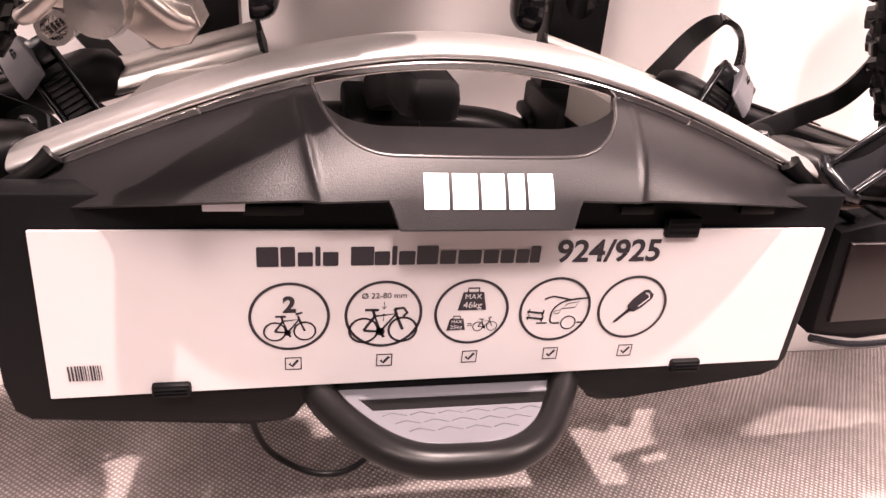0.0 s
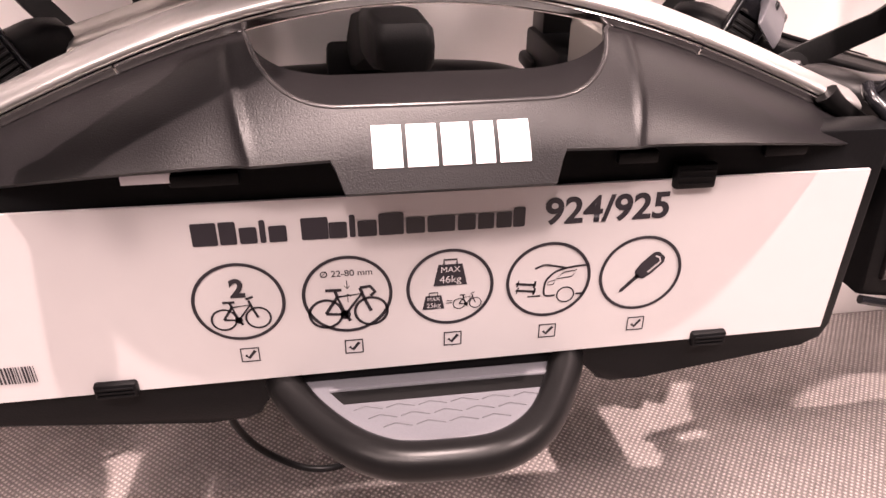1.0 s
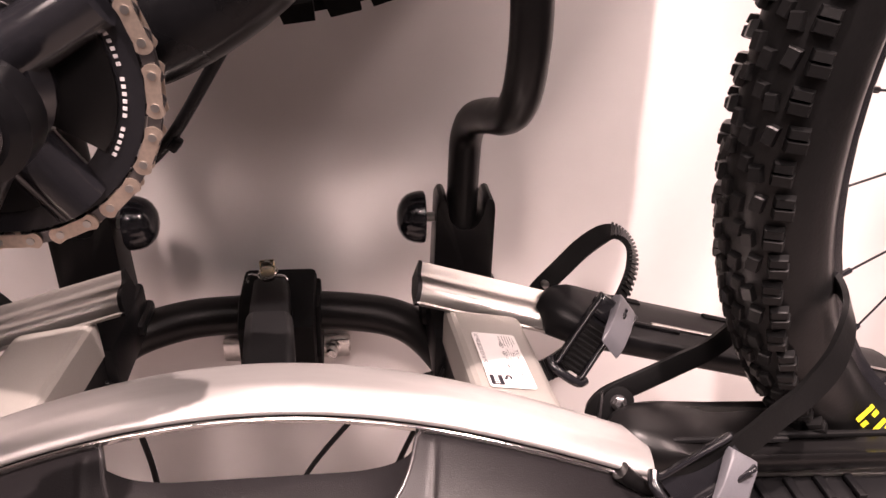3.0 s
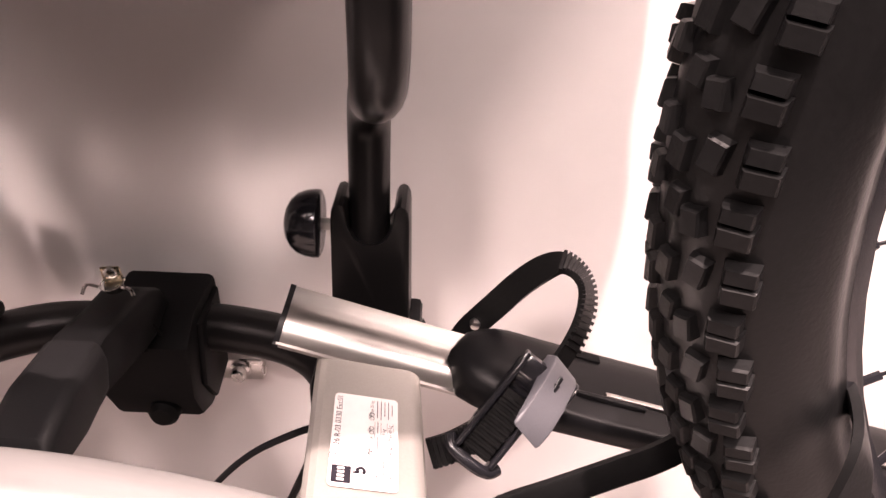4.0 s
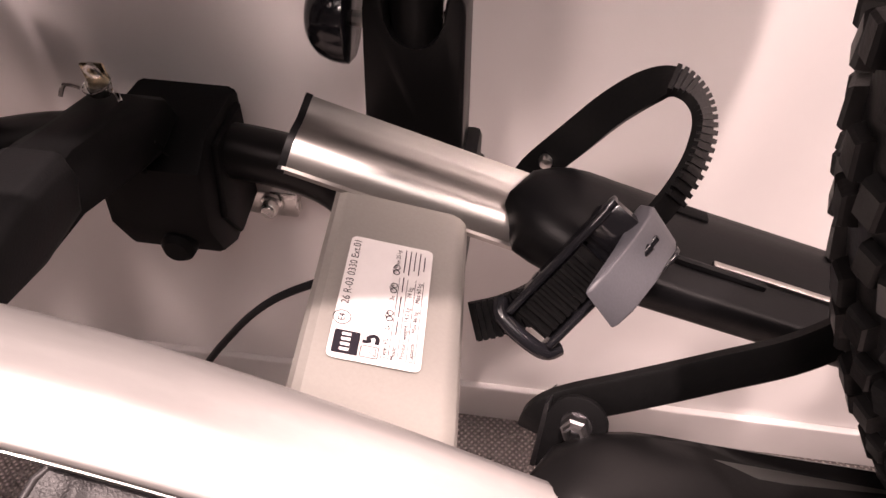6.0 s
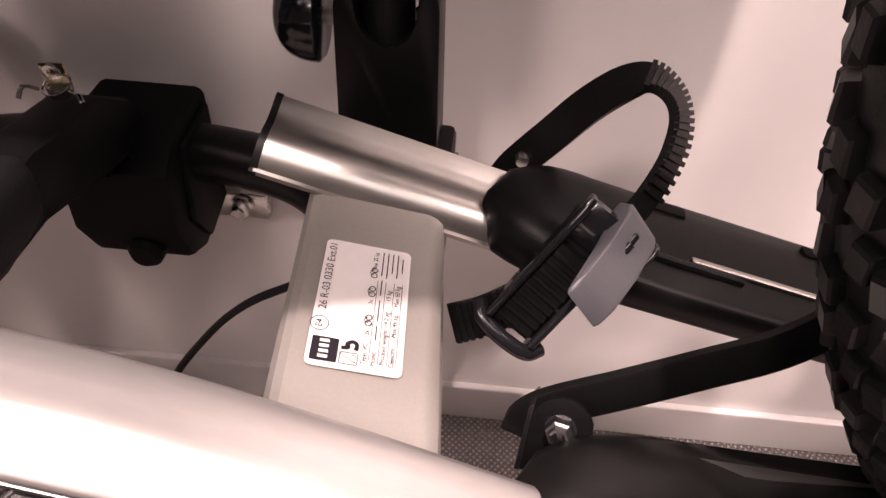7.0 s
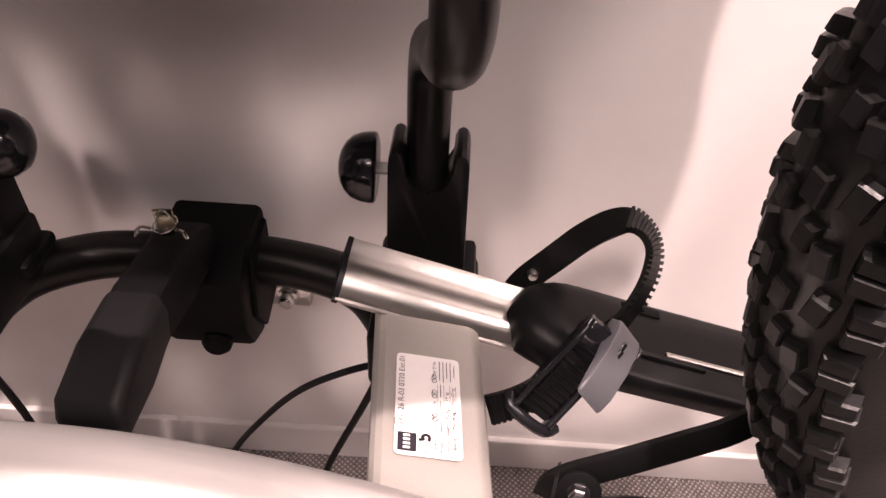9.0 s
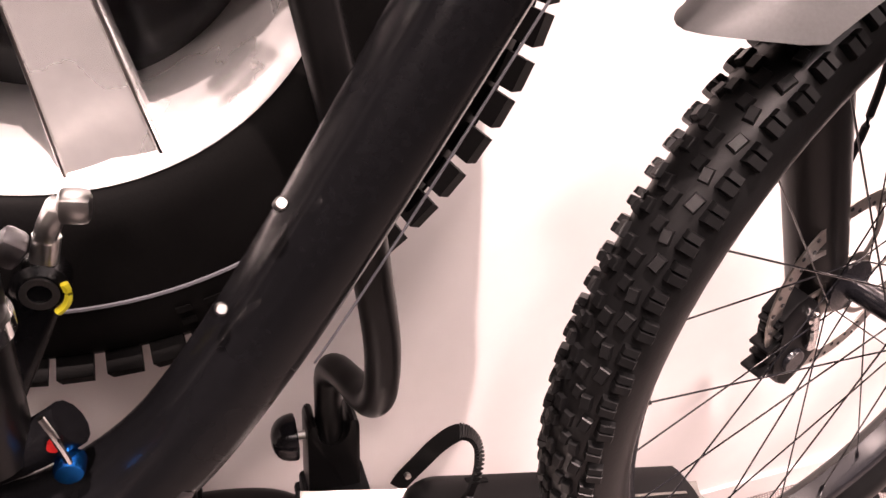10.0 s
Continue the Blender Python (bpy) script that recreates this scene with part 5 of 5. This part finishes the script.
def link(i, p0, p1, parent):
    d = (p1 - p0)
    ln, a = d.length, math.atan2(d.z, d.x)
    o = []
    for t in range(24):
        u = 2 * math.pi * t / 24
        x = math.cos(u)
        o.append((ln / 2 * 1.0 * (1 if x > 0 else -1) + 0.0046 * x, 0.0042 * math.sin(u)) if abs(x) > 0.28 else (ln / 2 * x / 0.28 * 0.9, 0.0042 * math.sin(u) * 0.72))
    outer = i % 2 == 1
    yo = -0.0036 if outer else -0.0024
    if not outer:
        o = [(x, z * 0.84) for x, z in o]
    mid = (p0 + p1) / 2
    m = Matrix.Translation(mid) @ Matrix.Rotation(-a, 4, "Y")
    lk = part("chain_link", prism(o, yo, yo + 0.001, m, bevel=0.0), CHAIN if outer else NUT, parent, "bronze outer chain link" if outer else "dark inner chain link", 0)
    bmb = prism(o, -yo - 0.001, -yo, m)
    part("inner_plate", bmb, CHAIN if outer else NUT, lk, smooth=0)
    part("pin", lathe([(0, -0.0042), (0.0017, -0.0042), (0.0017, 0.0042), (0, 0.0042)], 10, Matrix.Translation(p0), closed=False), STEEL, lk)
pts = []
for k in range(23):
    a = radians(88 - 10.7 * k)
    pts.append(BB + Vector((0.068 * math.cos(a), 0, 0.068 * math.sin(a))))
e = pts[-1]
for k in range(1, 10):
    pts.append(e + Vector((-0.0126 * k, 0.0004 * k, -0.0012 * k)))
st_ = pts[0]
pts = [st_ + Vector((-0.0126 * k, 0.0, -0.0006 * k)) for k in range(9, 0, -1)] + pts
for i in range(len(pts) - 1):
    link(i, pts[i], pts[i + 1], cs)


def crank(center, tip, y_c, y_t, name_label):
    a, b = Vector((center[0], y_c, center[1])), Vector((tip[0], y_t, tip[1]))
    path = spline([a, a.lerp(b, 0.3) + Vector((0, (y_t - y_c) * 0.1, 0)), a.lerp(b, 0.7), b], 6)
    n = len(path)
    sc = [1.15 - 0.35 * i / (n - 1) for i in range(n)]
    c = part("crank_arm", sweep(bmesh.new(), path, [(0.0165 * math.copysign(abs(math.cos(u)) ** 0.6, math.cos(u)), 0.0085 * math.copysign(abs(math.sin(u)) ** 0.6, math.sin(u))) for u in [2 * math.pi * k / 16 for k in range(16)]], (0, 1, 0), scale=sc), CARBON, bike, name_label, 50)
    for p, r in ((a, 0.022), (b, 0.0145)):
        part("boss", lathe([(0, -0.011), (r * 0.75, -0.011), (r, -0.007), (r, 0.008), (0, 0.008)], 24, Matrix.Translation(p), closed=False), CARBON, c)
    return c, a, b


ca, a, b = crank((-0.079, 0.634), (-0.159, 0.489), -0.014, -0.026, "gloss black crank arm with pale print bars")
part("crank_cap", lathe([(0, -0.014), (0.0125, -0.014), (0.0145, -0.0115), (0.0145, -0.009), (0, -0.009)], 24, Matrix.Translation(a), closed=False), GLOSSY, ca)
bm = bmesh.new()
for k in range(12):
    u = 2 * math.pi * k / 12
    if k % 3 != 2:
        box(a + Vector((0.0118 * math.cos(u), -0.0143, 0.0118 * math.sin(u))), (0.0028, 0.0004, 0.0012), (0, -math.degrees(u) + 90, 0), bm=bm)
part("cap_print", bm, WHITE, ca, "small white bars round the cap", 0)
d = (b - a).normalized()
bm = bmesh.new()
for k in range(5):
    box(a + d * (0.045 + 0.0045 * k) + Vector((0.002, -0.0108, 0)), (0.0013 if k < 4 else 0.0024, 0.0005, 0.0024), (0, math.degrees(math.atan2(d.x, d.z)) + 180, 0), bm=bm)
part("print_bar", bm, CARD, ca, "pale print bars", 0)


def pedal_at(b, sgn):
    """A clip-in pedal outside the crank's tip: a waisted body, two sprung jaws and their wire loops."""
    V = lambda x, y, z: b + Vector((x, sgn * y, z))
    body = lathe([(0, 0.018), (0.0085, 0.018), (0.0105, 0.021), (0.0088, 0.027), (0.0088, 0.058), (0.0105, 0.064), (0.009, 0.07), (0, 0.071)], 20, Matrix.Translation(b) @ Matrix.Diagonal((1, sgn, 1, 1)), closed=False)
    p = part("pedal", body, STEEL, bike, "worn silver clip-in pedal", 40)
    part("axle", tube([b, V(0, 0.022, 0)], 0.0072, 14, 1), STEEL, p)
    for dx in (-1, 1):
        part("jaw", prism([(dx * 0.008, -0.006), (dx * 0.02, -0.009), (dx * 0.029, -0.004), (dx * 0.031, 0.003), (dx * 0.026, 0.009), (dx * 0.018, 0.0085), (dx * 0.009, 0.006)], sgn * 0.031, sgn * 0.057, Matrix.Translation(b) @ Matrix.Rotation(radians(18), 4, "Y"), bevel=0.0018), ROTOR, p, "cast steel pedal jaw", 35)
        part("wire_loop", tube([V(dx * 0.012, 0.026, 0.005), V(dx * 0.022, 0.028, -0.004), V(dx * 0.027, 0.035, -0.006), V(dx * 0.027, 0.053, -0.006), V(dx * 0.022, 0.06, -0.004), V(dx * 0.012, 0.062, 0.005)], 0.0028, 10, 5), ROTOR, p, "bright wire loop", 60)
        for k in range(5):
            y = 0.034 + 0.005 * k
            part("spring_coil", lathe([(0.0042, -0.0018), (0.0062, -0.0018), (0.0062, 0.0018), (0.0042, 0.0018)], 16, Matrix.Translation(V(dx * 0.017, y, -0.009))), POLISH, p)
    return p


pedal_at(b, -1)
cb, a2, b2 = crank((-0.094, 0.637), (-0.036, 0.738), 0.14, 0.15, "gloss black far crank arm")
part("end_ring", lathe([(0.006, -0.0125), (0.0095, -0.0125), (0.0095, -0.01), (0.006, -0.01)], 20, Matrix.Translation(b2)), STEEL, cb)
part("yellow_band", tube([b2 + Vector((0.0135 * math.cos(u), -0.0125, 0.0135 * math.sin(u))) for u in (-1.1, -0.6, -0.1, 0.4)], 0.0022, 6, 4), YELLOW, cb, "yellow band on the arm's end")
pd = part("pedal", box((-0.0245, 0.15, 0.774), (0.022, 0.02, 0.011), (0, -60, 0), 0.004), STEEL, bike, "silver clip-in pedal on the far crank", 35)
part("binding", box((-0.012, 0.148, 0.782), (0.016, 0.018, 0.015), (0, 10, 0), 0.004), STEEL, pd)
part("binding", box((-0.046, 0.15, 0.761), (0.016, 0.02, 0.014), (0, -50, 0), 0.004), NUT, pd)
part("axle", tube([(-0.036, 0.15, 0.738), (-0.028, 0.15, 0.766)], 0.007, 12, 1), STEEL, pd)
part("gear_cable", tube([(-0.09, 0.12, 0.538), (-0.075, 0.12, 0.552), (-0.048, 0.118, 0.577), (-0.012, 0.11, 0.63), (0.02, 0.09, 0.672)], 0.0034, 8, 6), BLACK, bike, "black gear cable hanging below the down tube", 60)
part("cable_stop", box((-0.046, 0.117, 0.574), (0.008, 0.008, 0.006), (0, -50, 0), 0.0015), BLACK, bike, "small black cable stop")

# ---- spare car wheel on the panel ----
spare = thing("spare_wheel", "chunky black car tyre on a machined alloy rim", "car wheel", at=(-0.028, 0.36, 0.62))
SW_ = Matrix.Translation((-0.028, 0.0, 0.932))
Y0 = 0.198
tp = [(0.172, Y0 + 0.016), (0.18, Y0 + 0.006), (0.2, Y0 + 0.0), (0.235, Y0 - 0.004), (0.265, Y0 - 0.001), (0.29, Y0 + 0.009), (0.304, Y0 + 0.024), (0.309, Y0 + 0.05), (0.309, Y0 + 0.115), (0.302, Y0 + 0.145), (0.285, Y0 + 0.16), (0.23, Y0 + 0.166), (0.18, Y0 + 0.155), (0.168, Y0 + 0.12), (0.168, Y0 + 0.04)]
tyre = part("tyre", lathe(tp, 120, SW_), TYRE, spare, "black car tyre with raised flank marks", 45)
bm = bmesh.new()
rng = random.Random(11)
for k in range(66):
    a = 2 * math.pi * k / 66
    for row, (r, y, w, l, h, tl) in enumerate(((0.303, Y0 + 0.016, 0.026, 0.0225, 0.017, 35), (0.311, Y0 + 0.055, 0.032, 0.024, 0.012, 0), (0.311, Y0 + 0.1, 0.032, 0.024, 0.012, 0), (0.303, Y0 + 0.14, 0.026, 0.0225, 0.017, -35))):
        aa = a + (0.5 * 2 * math.pi / 66 if row % 2 else 0) + rng.uniform(-0.004, 0.004)
        m = SW_ @ Matrix.Rotation(aa, 4, "Y") @ Matrix.Translation((r, y, 0)) @ Matrix.Rotation(radians(tl), 4, "Z")
        vs = []
        for dx, dy, dz in ((-1, -1, -1), (1, -1, -1), (1, 1, -1), (-1, 1, -1), (-1, -1, 1), (1, -1, 1), (1, 1, 1), (-1, 1, 1)):
            f = 0.9 if dx > 0 else 1
            vs.append(bm.verts.new(m @ Vector((dx * h / 2, dy * w / 2 * f, dz * l / 2 * f))))
        for q in ((0, 1, 2, 3), (4, 5, 6, 7), (0, 4, 5, 1), (1, 5, 6, 2), (2, 6, 7, 3), (3, 7, 4, 0)):
            bm.faces.new([vs[j] for j in q])
part("tread", bm, TYRE, tyre, "chunky tread and shoulder lugs", 0, kind="stuff")
part("flank_line", lathe([(0.2453, Y0 - 0.0048), (0.2471, Y0 - 0.0048), (0.2471, Y0 - 0.002), (0.2453, Y0 - 0.002)], 120, SW_), GREY, tyre, "thin raised line round the flank")
for k in range(22):
    a = -1.35 + 0.075 * k
    if k % 6 == 5:
        continue
    for r in (0.264, 0.276):
        if rng.random() < 0.75:
            c = SW_ @ Matrix.Rotation(-a, 4, "Y") @ Matrix.Translation((r, Y0 + (0.0005 if r > 0.27 else -0.0022), 0))
            bm = box((0, 0, 0), (0.004, 0.0022, rng.uniform(0.008, 0.016)))
            bmesh.ops.transform(bm, matrix=c, verts=bm.verts)
            part("flank_mark", bm, TYRE, tyre, smooth=0)
rimp = [(0.1735, Y0 + 0.012), (0.176, Y0 + 0.018), (0.172, Y0 + 0.024), (0.158, Y0 + 0.032), (0.152, Y0 + 0.06), (0.15, Y0 + 0.15), (0.146, Y0 + 0.15), (0.148, Y0 + 0.06), (0.154, Y0 + 0.028), (0.166, Y0 + 0.016)]
rim = part("rim", lathe(rimp, 120, SW_), ALLOY, spare, "bright machined alloy rim", 40)
# added black disc: stands in for the deep shade between the spokes
part("rim_back", lathe([(0, Y0 + 0.12), (0.15, Y0 + 0.12), (0.15, Y0 + 0.125), (0, Y0 + 0.125)], 60, SW_, closed=False), GLOSSY, rim, "black disc standing in for the shade behind the spokes")
for k in range(5):
    a = radians(-79 + 72 * k)
    m = SW_ @ Matrix.Rotation(-a, 4, "Y")
    bm = bmesh.new()
    o = [(0.025, 0.022), (0.06, 0.0235), (0.1, 0.026), (0.14, 0.0285), (0.163, 0.0305)]
    secs = []
    for r, w in o:
        y = Y0 + 0.03 - 0.012 * (r / 0.163)
        secs.append([bm.verts.new(m @ Vector(v)) for v in ((r, y + 0.004, -w), (r, y, -w * 0.86), (r, y + 0.003, 0), (r, y, w * 0.86), (r, y + 0.004, w), (r, y + 0.05, w * 0.9), (r, y + 0.05, -w * 0.9))])
    for A, B in zip(secs, secs[1:]):
        for i in range(7):
            bm.faces.new((A[i], A[(i + 1) % 7], B[(i + 1) % 7], B[i]))
    bm.faces.new(secs[0][::-1])
    bm.faces.new(secs[-1])
    sp = part("spoke", bm, ALLOY, rim, "wide machined spoke with bright edges", 25)
    for sg in (-1, 1):
        part("edge", tube([m @ Vector((0.04, Y0 + 0.0275, sg * 0.0205)), m @ Vector((0.1, Y0 + 0.0225, sg * 0.0235)), m @ Vector((0.163, Y0 + 0.0165, sg * 0.0275))], 0.0016, 6, 3), POLISH, sp)
part("hub_cap", lathe([(0, Y0 + 0.018), (0.03, Y0 + 0.02), (0.034, Y0 + 0.026), (0.034, Y0 + 0.07), (0, Y0 + 0.07)], 32, SW_, closed=False), GLOSSY, rim)
part("mount", lathe([(0, Y0 + 0.12), (0.05, Y0 + 0.12), (0.05, 0.368), (0, 0.368)], 24, SW_, closed=False), SATIN, spare)
